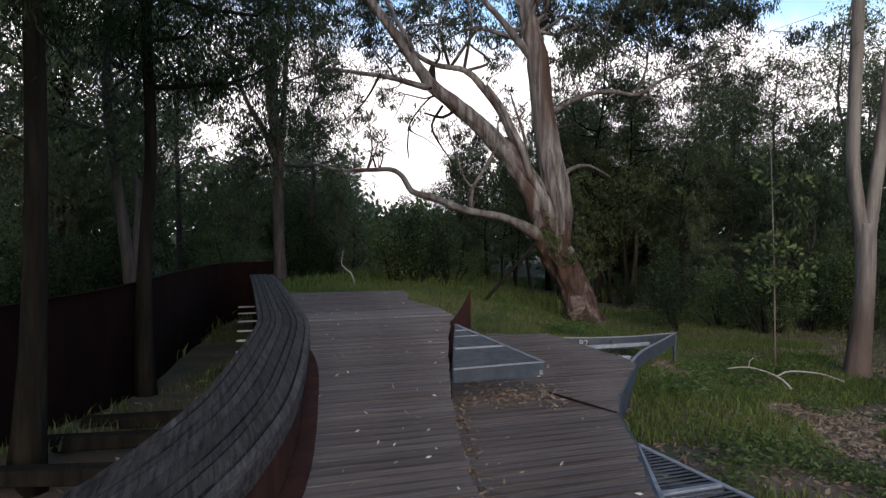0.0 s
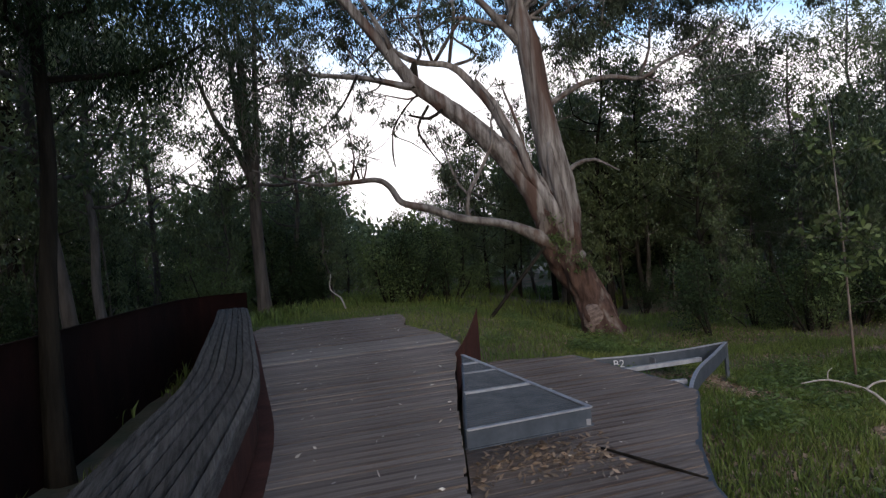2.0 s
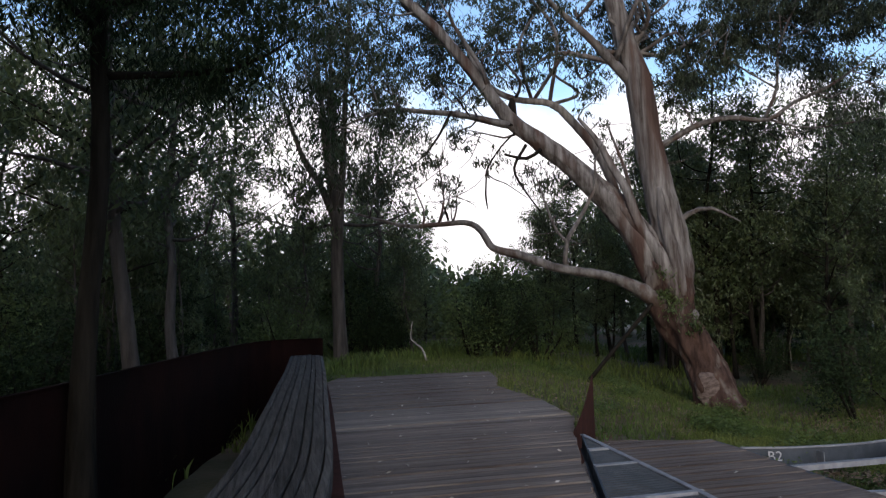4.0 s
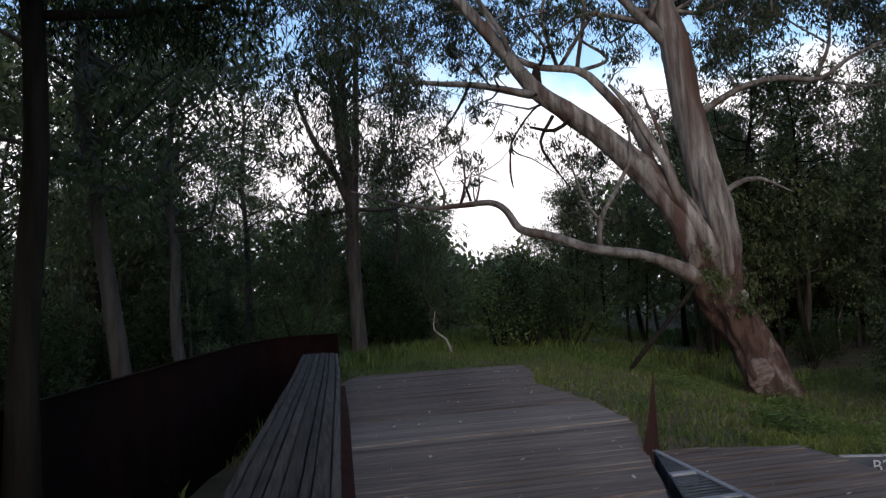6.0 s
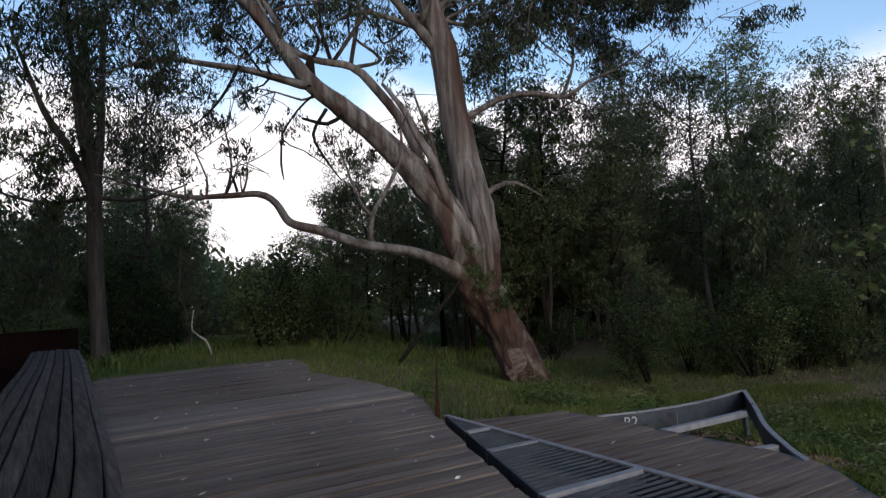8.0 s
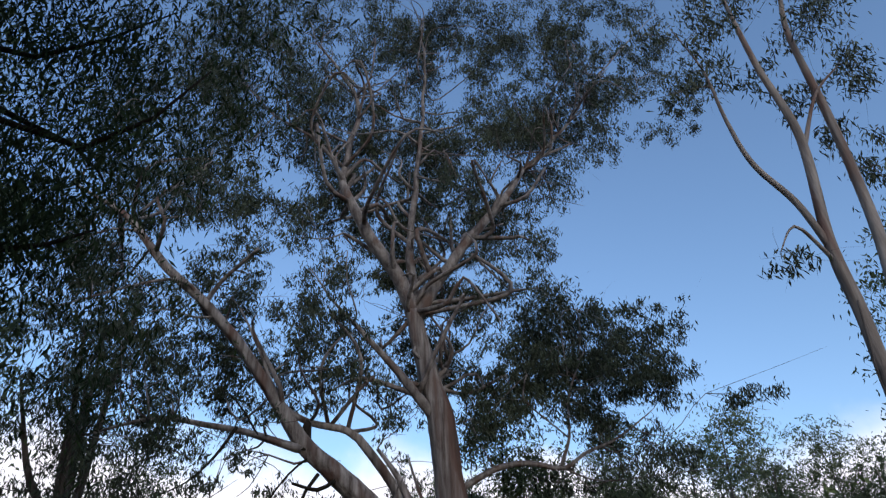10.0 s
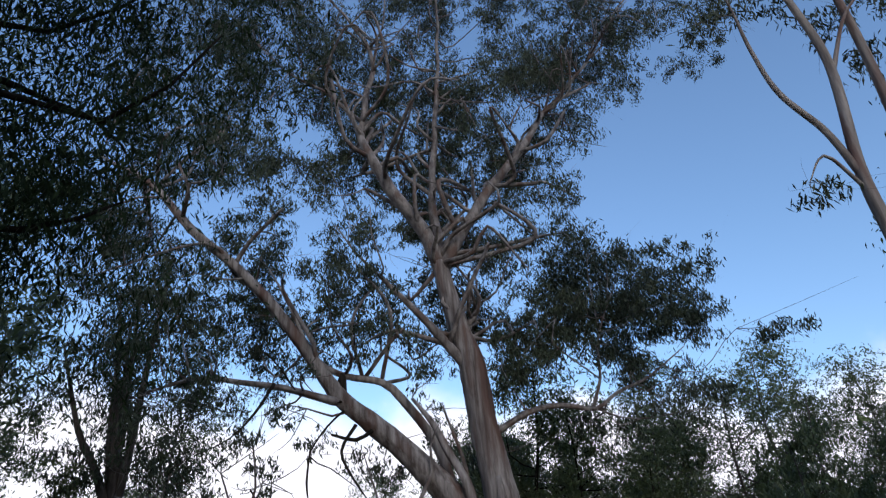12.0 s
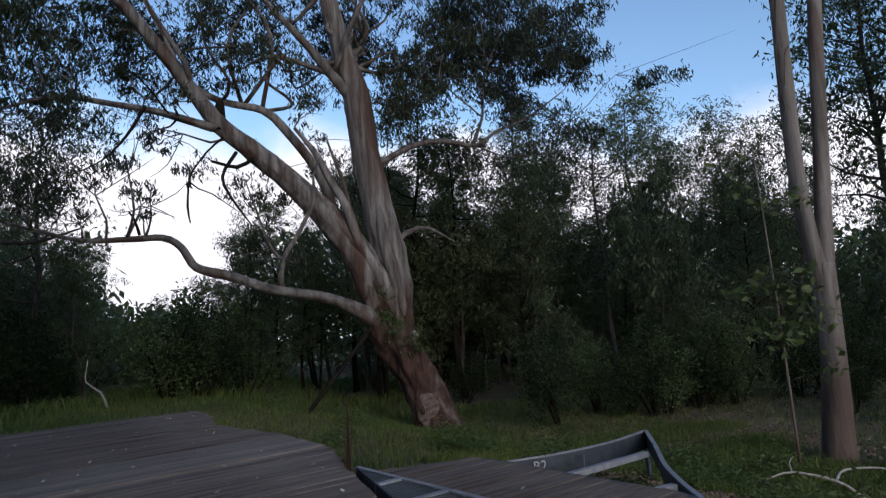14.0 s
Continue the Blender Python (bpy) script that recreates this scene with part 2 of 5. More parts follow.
def tube(points, sides=8, rough=0.0, step=0.25, seed=0, flute=0.0, flare=0.0, wander=0.0, knob=0.0):
    """Verts and faces of a tapered limb; points are x, y, z, radius."""
    q = spline(points, step)
    rng = np.random.RandomState(seed)
    if wander:
        for i in range(len(q)):
            w = noise.noise_vector(Vector((i * step * 0.9, seed * 3.7, 1.3)))
            q[i, :3] += np.array(w) * wander * min(1, i * step / 0.8)
    verts, faces = [], []
    up = np.array([0.31, 0.9, 0.2])
    phase = rng.uniform(0, 6.28, 3)
    for i, (x, y, z, r) in enumerate(q):
        t = q[min(i + 1, len(q) - 1)][:3] - q[max(i - 1, 0)][:3]
        t = t / (np.linalg.norm(t) + 1e-9)
        s = np.cross(t, up)
        s /= np.linalg.norm(s) + 1e-9
        u = np.cross(s, t)
        for k in range(sides):
            a = 2 * math.pi * k / sides
            w = 1.0
            if rough:
                w += rough * noise.noise(Vector((math.cos(a) * 1.3 + phase[0], math.sin(a) * 1.3 + phase[1], i * step * 0.9)))
            if knob:
                w += knob * noise.noise(Vector((math.cos(a) * 3.4 + phase[1], math.sin(a) * 3.4 + phase[2], i * step * 2.2)))
                w += 0.5 * knob * noise.noise(Vector((math.cos(a) * 8 + phase[0], math.sin(a) * 8, i * step * 4.5)))
            if flute:
                w += flute * math.sin(3 * a + phase[2] + 0.15 * i) + 0.5 * flute * math.sin(5 * a + phase[0] - 0.1 * i)
            if flare:
                w += flare * math.exp(-i * step / 0.45) * (1 + 0.5 * math.sin(4 * a + phase[1]))
            verts.append(np.array([x, y, z]) + (s * math.cos(a) + u * math.sin(a)) * r * w)
    m = len(q)
    for i in range(m - 1):
        for k in range(sides):
            j = (k + 1) % sides
            faces.append((i * sides + k, i * sides + j, (i + 1) * sides + j, (i + 1) * sides + k))
    faces.append(tuple(range(sides))[::-1])
    faces.append(tuple((m - 1) * sides + k for k in range(sides)))
    return verts, faces


class Build:
    """Gathers many pieces into one mesh."""

    def __init__(self):
        self.v, self.f = [], []

    def add(self, verts, faces):
        o = len(self.v)
        self.v.extend(verts)
        self.f.extend(tuple(i + o for i in f) for f in faces)

    def mesh(self, name, mat, smooth=True):
        return mesh_from(name, self.v, self.f, mat, smooth)


def leaves_mesh(name, centres, size, mat, seed, droop=0.75, aspect=0.24, spread=0.35):
    """One small folded blade of two triangles at each centre, most of them hanging."""
    rng = np.random.RandomState(seed)
    c = np.asarray(centres, float)
    n = len(c)
    d = rng.normal(size=(n, 3))
    d[:, 2] = -np.abs(d[:, 2]) * 0.6 - droop * 1.5
    d /= np.linalg.norm(d, axis=1)[:, None]
    w = np.cross(d, rng.normal(size=(n, 3)))
    w /= np.linalg.norm(w, axis=1)[:, None] + 1e-9
    ln = size * rng.uniform(1 - spread, 1 + spread, n)[:, None]
    wd = ln * aspect
    v = np.empty((n, 4, 3))
    v[:, 0] = c - d * ln * 0.5
    v[:, 1] = c - d * ln * 0.08 + w * wd * 0.5
    v[:, 2] = c + d * ln * 0.5
    v[:, 3] = c - d * ln * 0.08 - w * wd * 0.5
    me = bpy.data.meshes.new(name)
    me.vertices.add(n * 4)
    me.vertices.foreach_set("co", v.reshape(-1).astype(np.float32))
    me.loops.add(n * 4)
    me.loops.foreach_set("vertex_index", np.arange(n * 4, dtype=np.int32))
    me.polygons.add(n)
    me.polygons.foreach_set("loop_start", np.arange(0, n * 4, 4, dtype=np.int32))
    me.update(calc_edges=True)
    me.materials.append(mat)
    return me


def clumps(centres, radii, per, seed, flat=0.75, sub=9, tight=0.33, ref=0.0):
    """Leaf places: each centre splits into sub-clumps with gaps between them."""
    rng = np.random.RandomState(seed)
    out = []
    for c, r in zip(centres, radii):
        k = max(3, int(sub * (0.7 + 0.6 * rng.rand())))
        s = rng.normal(size=(k, 3))
        s /= np.linalg.norm(s, axis=1)[:, None]
        s *= (rng.uniform(0.25, 1, k) ** 0.6)[:, None] * r * np.array([1, 1, flat])
        for q in s:
            n = max(4, int(per * (min(1.8, (r / ref) ** 2) if ref else 1) / k * rng.uniform(0.6, 1.4)))
            out.append(np.asarray(c) + q + rng.normal(size=(n, 3)) * r * tight * np.array([1, 1, 0.8]))
    return np.vstack(out)


# ---- lie of the land ----
def rise(x, y):
    """Height of the ground: it falls away to the right of the boards and lifts at their far end."""
    end = 1 / (1 + math.exp(-(y - 17.2) * 1.3)) * 1 / (1 + math.exp((x + 0.6) * 1.6)) * 1 / (1 + math.exp(-(x + 8) * 1.2))
    z = -0.78 + 0.60 * end * max(0.0, 1 - max(0, y - 24) / 14)
    far = min(1.0, max(0.0, (y - 10) / 12))
    x0, x1 = 2.3 - 2.1 * far, 7.2 - 3.7 * far
    t = min(1.0, max(0.0, (x - x0) / (x1 - x0)))
    z -= 0.58 * t * t * (3 - 2 * t)
    z += 0.10 * noise.noise(Vector((x * 0.25, y * 0.25, 0))) + 0.03 * noise.noise(Vector((x * 1.1, y * 1.1, 4)))
    if x < -1.4:
        z += 0.42 * math.exp(-((y - 5.5) / 3.2) ** 2)
    if -1.2 < x < 3.2 and y < 14.6 or -3.6 < x < 0.3 and y < 18.5:
        z = min(z, -0.62)
    return z


def ground_sheet():
    xs = np.unique(np.concatenate([np.linspace(-16, 16, 129), np.linspace(-60, 60, 61), np.linspace(-1500, 1500, 21)]))
    ys = np.unique(np.concatenate([np.linspace(-6, 34, 161), np.linspace(-60, 90, 76), np.linspace(-1500, 1500, 21)]))
    verts = [(x, y, rise(x, y) if abs(x) < 200 and abs(y) < 200 else -1.2) for y in ys for x in xs]
    w = len(xs)
    faces = [(j * w + i, j * w + i + 1, (j + 1) * w + i + 1, (j + 1) * w + i) for j in range(len(ys) - 1) for i in range(w - 1)]
    ob = new("ground", mesh_from("ground", verts, faces, soil, True))
    tagged(ob, "damp grassy bushland soil strewn with leaf litter", "ground", kind="structure")


ground_sheet()

# ---- boardwalk outline ----
DECK_RIGHT = [(0.62, -2.5), (0.42, 1.0), (0.25, 3.0), (0.10, 4.44), (-0.04, 5.65), (-0.15, 6.89), (-0.26, 9.0), (-0.32, 10.5), (-0.35, 11.9),
              (-0.31, 13.2), (-0.74, 14.7), (-1.52, 16.5), (-1.62, 17.8), (-1.9, 19.1)]
BENCH_FRONT = [(-1.25, -2.5), (-1.08, 0.0), (-0.95, 2.0), (-0.91, 3.3), (-0.94, 4.0), (-1.05, 4.9), (-1.35, 6.35), (-1.82, 8.3), (-2.48, 10.25),
               (-2.95, 11.6), (-3.75, 13.9), (-4.74, 16.65)]
LOW_RIGHT = [(0.9, -2.5), (1.15, 2.0), (1.30, 4.6), (1.40, 5.65), (1.55, 7.0), (1.60, 7.9), (1.82, 8.9), (2.30, 10.4), (2.46, 10.9), (2.40, 11.4),
             (1.98, 12.6), (1.70, 13.5), (1.46, 14.05)]
U = Vector((math.cos(SLANT), math.sin(SLANT)))
V = Vector((-math.sin(SLANT), math.cos(SLANT)))


def clip(poly, normal, offset):
    """The part of a plan polygon on the side where normal . p <= offset."""
    out = []
    for i, p in enumerate(poly):
        q = poly[(i + 1) % len(poly)]
        a, b = normal.dot(p) - offset, normal.dot(q) - offset
        if a <= 0:
            out.append(p)
        if a * b < 0:
            out.append(p.lerp(q, a / (a - b)))
    return out


def planks(floor, poly, top, width, gap, seed, thick=0.036):
    """Boards across a deck, each cut to the deck's outline, with eased long edges."""
    rng = random.Random(seed)
    poly = [Vector(p) for p in poly]
    v0 = min(V.dot(p) for p in poly)
    v1 = max(V.dot(p) for p in poly)
    v, made = v0 - rng.random() * width, 0
    while v < v1:
        w = width * rng.uniform(0.92, 1.06)
        cut = gap
        for seam in (12.4, 13.85):
            if top == 0.0 and v < seam <= v + w:
                cut = 0.055
        strip = clip(clip(poly, V, v + w - cut), -V, -v)
        v += w
        if len(strip) < 3:
            continue
        us = [U.dot(p) for p in strip]
        if max(us) - min(us) < 0.08:
            continue
        dz, tilt, lift = rng.uniform(-0.007, 0.007), rng.uniform(-0.006, 0.006), 0.0
        if rng.random() < 0.08:
            lift = rng.uniform(0.003, 0.008)
        mid = sum(strip, Vector((0, 0))) / len(strip)
        ang = Matrix.Rotation(-SLANT, 2)
        loc = [ang @ (p - mid) for p in strip]
        jag = rng.uniform(-0.018, 0.012)
        e = 0.004
        bm = bmesh.new()
        lo = [bm.verts.new((p.x + (jag if p.x > 0 else 0), p.y, -thick)) for p in loc]
        md = [bm.verts.new((p.x + (jag if p.x > 0 else 0), p.y, -e + tilt * p.y * 4)) for p in loc]
        hi = [bm.verts.new((p.x + (jag if p.x > 0 else 0), p.y - math.copysign(min(e, abs(p.y)), p.y), tilt * p.y * 4)) for p in loc]
        k = len(loc)
        bm.faces.new(lo[::-1])
        bm.faces.new(hi)
        for i in range(k):
            j = (i + 1) % k
            bm.faces.new((lo[i], lo[j], md[j], md[i]))
            bm.faces.new((md[i], md[j], hi[j], hi[i]))
        pale = top == 0.0 and 12.4 < v - w / 2 < 13.85
        ob = part("plank", bm, deck_pale if pale else deck_wood if top == 0.0 and v < 13.85 else deck_low, floor)
        ob.matrix_basis = pose(mid.x, mid.y, top + dz + lift, 0, 0, math.degrees(SLANT))
        made += 1
    return made


def fascia(bm, line, wide, z0, z1, closed=False):
    """An upright band of some thickness that follows a plan line."""
    pts = [Vector(p[:2]) for p in line]
    n = len(pts)
    side = []
    for i, p in enumerate(pts):
        d = (pts[min(i + 1, n - 1)] - pts[max(i - 1, 0)]).normalized()
        side.append(Vector((-d.y, d.x)) * wide / 2)
    rings = []
    for p, s in zip(pts, side):
        rings.append([bm.verts.new((*(p + s), z0)), bm.verts.new((*(p - s), z0)), bm.verts.new((*(p - s), z1)), bm.verts.new((*(p + s), z1))])
    for a, b in zip(rings, rings[1:]):
        for i in range(4):
            j = (i + 1) % 4
            bm.faces.new((a[i], a[j], b[j], b[i]))
    bm.faces.new(rings[0][::-1])
    bm.faces.new(rings[-1])


def shift(line, d):
    """The plan line moved sideways by d (to its left)."""
    pts = [Vector(p[:2]) for p in line]
    out = []
    for i, p in enumerate(pts):
        t = (pts[min(i + 1, len(pts) - 1)] - pts[max(i - 1, 0)]).normalized()
        out.append(tuple(p + Vector((-t.y, t.x)) * d))
    return out


# ---- seat wall along the boardwalk ----
def bench():
    top = new("curved_bench")
    tagged(top, "long curved grey timber bench on a rusted steel base", "bench")
    front = spline([(x, y, 0.50 + 0.085 * max(0, y - 4) / 12.6) for x, y in BENCH_FRONT], 0.3)
    wide, cuts = 0.58, (0, 0.055, 0.145, 0.205, 0.295, 0.375, 0.43, 0.52, 0.58)
    for k in range(8):
        a, b = cuts[k] + 0.0035, cuts[k + 1] - 0.0035
        bm = bmesh.new()
        rows = []
        rng = random.Random(40 + k)
        wob, sag = rng.uniform(0, 9), rng.uniform(-0.006, 0.006)
        for i, p in enumerate(front):
            t = (front[min(i + 1, len(front) - 1)] - front[max(i - 1, 0)])[:2]
            t = t / np.linalg.norm(t)
            s = np.array([-t[1], t[0]])
            z = p[2] + 0.010 * noise.noise(Vector((wob, i * 0.25, 0))) + sag - (0.03 if k == 0 else 0.0)
            nick = 0.004 * noise.noise(Vector((wob, i * 0.5, 7)))
            ra, rb = p[:2] + s * (a + nick), p[:2] + s * (b + nick)
            e = 0.008
            ea, eb = p[:2] + s * (a + e), p[:2] + s * (b - e)
            rows.append([bm.verts.new((*ra, z - 0.06)), bm.verts.new((*ra, z - e)), bm.verts.new((*ea, z)), bm.verts.new((*eb, z)),
                         bm.verts.new((*rb, z - e)), bm.verts.new((*rb, z - 0.06))])
        for r, q in zip(rows, rows[1:]):
            for i in range(6):
                j = (i + 1) % 6
                bm.faces.new((r[i], r[j], q[j], q[i]))
        bm.faces.new(rows[0])
        bm.faces.new(rows[-1][::-1])
        part("seat_plank", bm, bench_wood if k else bench_edge, top)
    for k in range(1):
        bm = bmesh.new()
        line = [tuple(p[:2]) for p in front]
        z1 = 0.44 - 0.105 * k
        rows = []
        base = shift(line, 0.002)
        inner = shift(line, 0.04)
        for i, (o, q) in enumerate(zip(base, inner)):
            dz = front[i][2] - 0.50
            rows.append([bm.verts.new((*o, z1 + dz - 0.095)), bm.verts.new((*o, z1 + dz)), bm.verts.new((*q, z1 + dz)), bm.verts.new((*q, z1 + dz - 0.095))])
        for r, q in zip(rows, rows[1:]):
            for i in range(4):
                j = (i + 1) % 4
                bm.faces.new((r[i], r[j], q[j], q[i]))
        bm.faces.new(rows[0])
        bm.faces.new(rows[-1][::-1])
        part("front_plank", bm, bench_wood, top)
    bm = bmesh.new()
    fascia(bm, shift([tuple(p[:2]) for p in front], 0.06), 0.02, -0.75, 0.435)
    part("base_plate", bm, rust_base, top, "rusted steel plate under the seat")
    bm = bmesh.new()
    fascia(bm, shift([tuple(p[:2]) for p in front], -0.02), 0.13, -0.002, 0.016)
    part("foot_flange", bm, rust_base, top, "rusted foot flange on the boards")
    bm = bmesh.new()
    fascia(bm, shift([tuple(p[:2]) for p in front], 0.50), 0.02, -0.75, 0.435)
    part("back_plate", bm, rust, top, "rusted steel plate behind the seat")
    return front


BENCH_LINE = bench()


def brackets():
    for y in (9.3, 10.3, 11.3, 12.4, 13.6, 14.9):
        i = int(np.argmin(abs(BENCH_LINE[:, 1] - y)))
        t = (BENCH_LINE[i + 1] - BENCH_LINE[i - 1])[:2]
        t /= np.linalg.norm(t)
        s = np.array([-t[1], t[0]])
        p = BENCH_LINE[i][:2]
        bm = bmesh.new()
        bar(bm, p + s * 0.5, p + s * 0.84, 0.035, 0.0, 0.03)
        ob = part("bracket", bm, galv, None)
        tagged(ob, "short galvanised steel bracket behind the curved bench", "bracket", "brackets behind the bench")


brackets()

# ---- rusted wall ----
WALL = [(-4.2, 5.2), (-4.25, 7.0), (-4.4, 8.6), (-4.72, 10.2), (-5.2, 12.3), (-5.62, 14.2), (-5.92, 16.0), (-5.85, 16.9), (-5.5, 17.3), (-5.0, 17.42)]


def rust_wall():
    wall = new("rusted_wall")
    tagged(wall, "rusted steel retaining wall curving behind the bench, its deep shade put into the colour", "wall", kind="structure")
    line = [tuple(p[:2]) for p in spline([(x, y, 0) for x, y in WALL], 0.25)]
    per = 7
    for i in range(0, len(line) - 1, per):
        seg = line[i:i + per + 1]
        if len(seg) < 2:
            continue
        bm = bmesh.new()
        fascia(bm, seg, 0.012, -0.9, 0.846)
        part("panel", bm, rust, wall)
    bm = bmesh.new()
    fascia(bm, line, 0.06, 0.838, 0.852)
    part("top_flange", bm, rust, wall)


rust_wall()


def fin():
    bm = bmesh.new()
    a, b = Vector((-0.355, 12.0)), Vector((-0.03, 13.9))
    prof = [(0, -0.62), (1, -0.62), (1.0, 0.43)] + [(t, 0.03 + 0.40 * t ** 1.6) for t in (0.9, 0.75, 0.6, 0.45, 0.3, 0.15, 0.0)]
    d = (b - a).normalized()
    s = Vector((-d.y, d.x)) * 0.005
    rings = []
    for sg in (1, -1):
        rings.append([bm.verts.new((*(a.lerp(b, t) + s * sg), z)) for t, z in prof])
    bm.faces.new(rings[0])
    bm.faces.new(rings[1][::-1])
    k = len(prof)
    for i in range(k):
        j = (i + 1) % k
        bm.faces.new((rings[0][i], rings[0][j], rings[1][j], rings[1][i]))
    ob = part("steel_fin", bm, rust_base, None)
    tagged(ob, "curved rusted steel fin rising beside the boardwalk", "steel plate")


fin()


# ---- steel grates ----
def grate(name, corners, z, deep, label, slats=0.07, ribs=(), angle=SLANT, inner=0.03):
    """A three-cornered steel frame with bearing bars."""
    top = new(name)
    tagged(top, label, "grate")
    c = [Vector(p) for p in corners]
    for i in range(3):
        a, b = c[i], c[(i + 1) % 3]
        bm = bmesh.new()
        plain = i == 2 and slats < 0.065
        bar(bm, a, b, 0.016 if plain else 0.045, z - 0.012, z)
        beam = part("edge_beam", bm, steel_dark if plain else galv, top)
        bm = bmesh.new()
        bar(bm, a, b, 0.012, z - deep, z - 0.012)
        bar(bm, a, b, 0.05, z - deep - 0.010, z - deep)
        part("web", bm, steel_dark, beam, "dull steel web")
    u = Vector((math.cos(angle), math.sin(angle)))
    v = Vector((-u.y, u.x))
    lo, hi = min(v.dot(p) for p in c), max(v.dot(p) for p in c)

    def span(at):
        hits = []
        for i in range(3):
            a, b = c[i], c[(i + 1) % 3]
            fa, fb = v.dot(a) - at, v.dot(b) - at
            if fa * fb < 0:
                hits.append(a.lerp(b, fa / (fa - fb)))
        return hits

    at = lo + slats
    while slats and at < hi - 0.03:
        h = span(at)
        if len(h) == 2 and (h[0] - h[1]).length > 0.06:
            bm = bmesh.new()
            bar(bm, h[0], h[1], 0.010, z - 0.022, z - 0.008)
            part("bearing_bar", bm, steel_dark, top)
        at += slats
    for f in ribs:
        h = span(lo + (hi - lo) * f)
        if len(h) == 2:
            bm = bmesh.new()
            bar(bm, h[0], h[1], 0.055, z - deep * 0.6, z + 0.002)
            part("rib", bm, galv, top)
    return top


g1 = grate("triangular_grate", [(-0.27, 12.0), (0.87, 8.64), (-0.17, 8.16)], 0.0, 0.15, "three-cornered galvanised steel grate set against the raised boardwalk",
           0.064, (0.36, 0.63, 0.8))
for k in range(2):
    bm = bmesh.new()
    prism(bm, [(0.80 - 0.03 * k, 8.62 + 0.05 * k), (0.86 - 0.03 * k, 8.60 + 0.05 * k), (0.86, 8.66), (0.80, 8.68)], -0.15 + 0.07 * k, -0.10 + 0.07 * k)
    part("end_bracket", bm, galv, g1)
grate("low_grate", [(1.58, 7.05), (2.42, 5.0), (1.36, 4.75)], -0.47, 0.13, "galvanised steel grate at the edge of the lower boardwalk", 0.07, (0.5,))


def wing():
    top = new("steel_wing_frame")
    tagged(top, "open triangular galvanised steel frame jutting from the boardwalk", "steel frame")
    tip, rear, near = (4.03, 14.28), (1.72, 13.55), (2.42, 11.0)
    z, deep = -0.45, 0.24
    rear_line = [rear, (2.4, 13.60), (3.2, 13.83), tip]
    out_line = [tip, (3.45, 13.2), (2.95, 12.3), (2.60, 11.5), near]
    for nm, line in (("rear_beam", rear_line), ("outer_beam", out_line)):
        q = [tuple(p[:2]) for p in spline([(*p, 0) for p in line], 0.15)]
        bm = bmesh.new()
        fascia(bm, q, 0.048, z - 0.016, z)
        part("flange", bm, galv, top)
        bm = bmesh.new()
        fascia(bm, q, 0.012, z - deep, z - 0.016)
        part("web", bm, steel_dark, top)
    bm = bmesh.new()
    bar(bm, (2.0, 12.58), (3.2, 13.03), 0.07, z - 0.06, z)
    part("cross_bar", bm, galv, top)
    bm = bmesh.new()
    bar(bm, (2.22, 11.55), (2.55, 11.6), 0.07, z - 0.06, z)
    part("cross_bar", bm, galv, top)
    bm = bmesh.new()
    prism(bm, [(4.00, 14.25), (4.05, 14.26), (4.04, 14.31), (3.99, 14.30)], -1.6, z - 0.016)
    part("post", bm, steel_dark, top)
    bm = bmesh.new()
    bar(bm, (2.62, 13.64), (2.66, 13.50), 0.008, z - 0.2, z - 0.05)
    part("brace", bm, galv, top)
    text = bpy.data.curves.new("chalk_mark", "FONT")
    text.body, text.size, text.extrude = "B2", 0.17, 0.001
    text.materials.append(chalk)
    ob = new("chalk_mark", text)
    ob.parent = top
    ob.matrix_basis = pose(2.02, 13.535, z - 0.165, 90, 0, 3)
    tagged(ob, "pale hand-painted mark")


wing()


# ---- trees ----
def tree_thing(name, label, group=""):
    ob = new(name)
    return tagged(ob, label, "tree", group)


def link(mesh, parent, name, label=""):
    ob = new(name, mesh)
    ob.parent = parent
    return tagged(ob, label)


def twigs(build, centres, limbs, seed, radius=0.03, every=1):
    """Thin branches that join each leaf clump to the nearest limb."""
    rng = np.random.RandomState(seed)
    nodes = np.vstack([spline(l, 0.4) for l in limbs])
    for i, c in enumerate(centres):
        if i % every:
            continue
        c = np.asarray(c, float)
        low = nodes[nodes[:, 2] < c[2] + 0.3]
        pool = low if len(low) else nodes
        d = np.linalg.norm(pool[:, :3] - c, axis=1) + np.abs(pool[:, 2] - c[2]) * 0.2
        a = pool[np.argmin(d)]
        gap = np.linalg.norm(a[:3] - c)
        if gap > 4.2:
            continue
        r0 = min(a[3] * 0.6, radius * (0.6 + 0.35 * gap))
        m1 = a[:3] * 0.65 + c * 0.35 + rng.normal(size=3) * 0.08 * gap
        m2 = a[:3] * 0.3 + c * 0.7 + rng.normal(size=3) * 0.08 * gap
        line = [(*a[:3], r0), (*m1, r0 * 0.75), (*m2, r0 * 0.5), (*c, r0 * 0.22)]
        build.add(*tube(line, 5, 0, 0.5, seed + i))
        for k in range(3):
            e = c + rng.normal(size=3) * np.array([0.7, 0.7, 0.5])
            build.add(*tube([(*m2, r0 * 0.4), (*(m2 * 0.4 + e * 0.6 + rng.normal(size=3) * 0.1), r0 * 0.28), (*e, r0 * 0.1)], 4, 0, 0.5, seed + i * 7 + k))


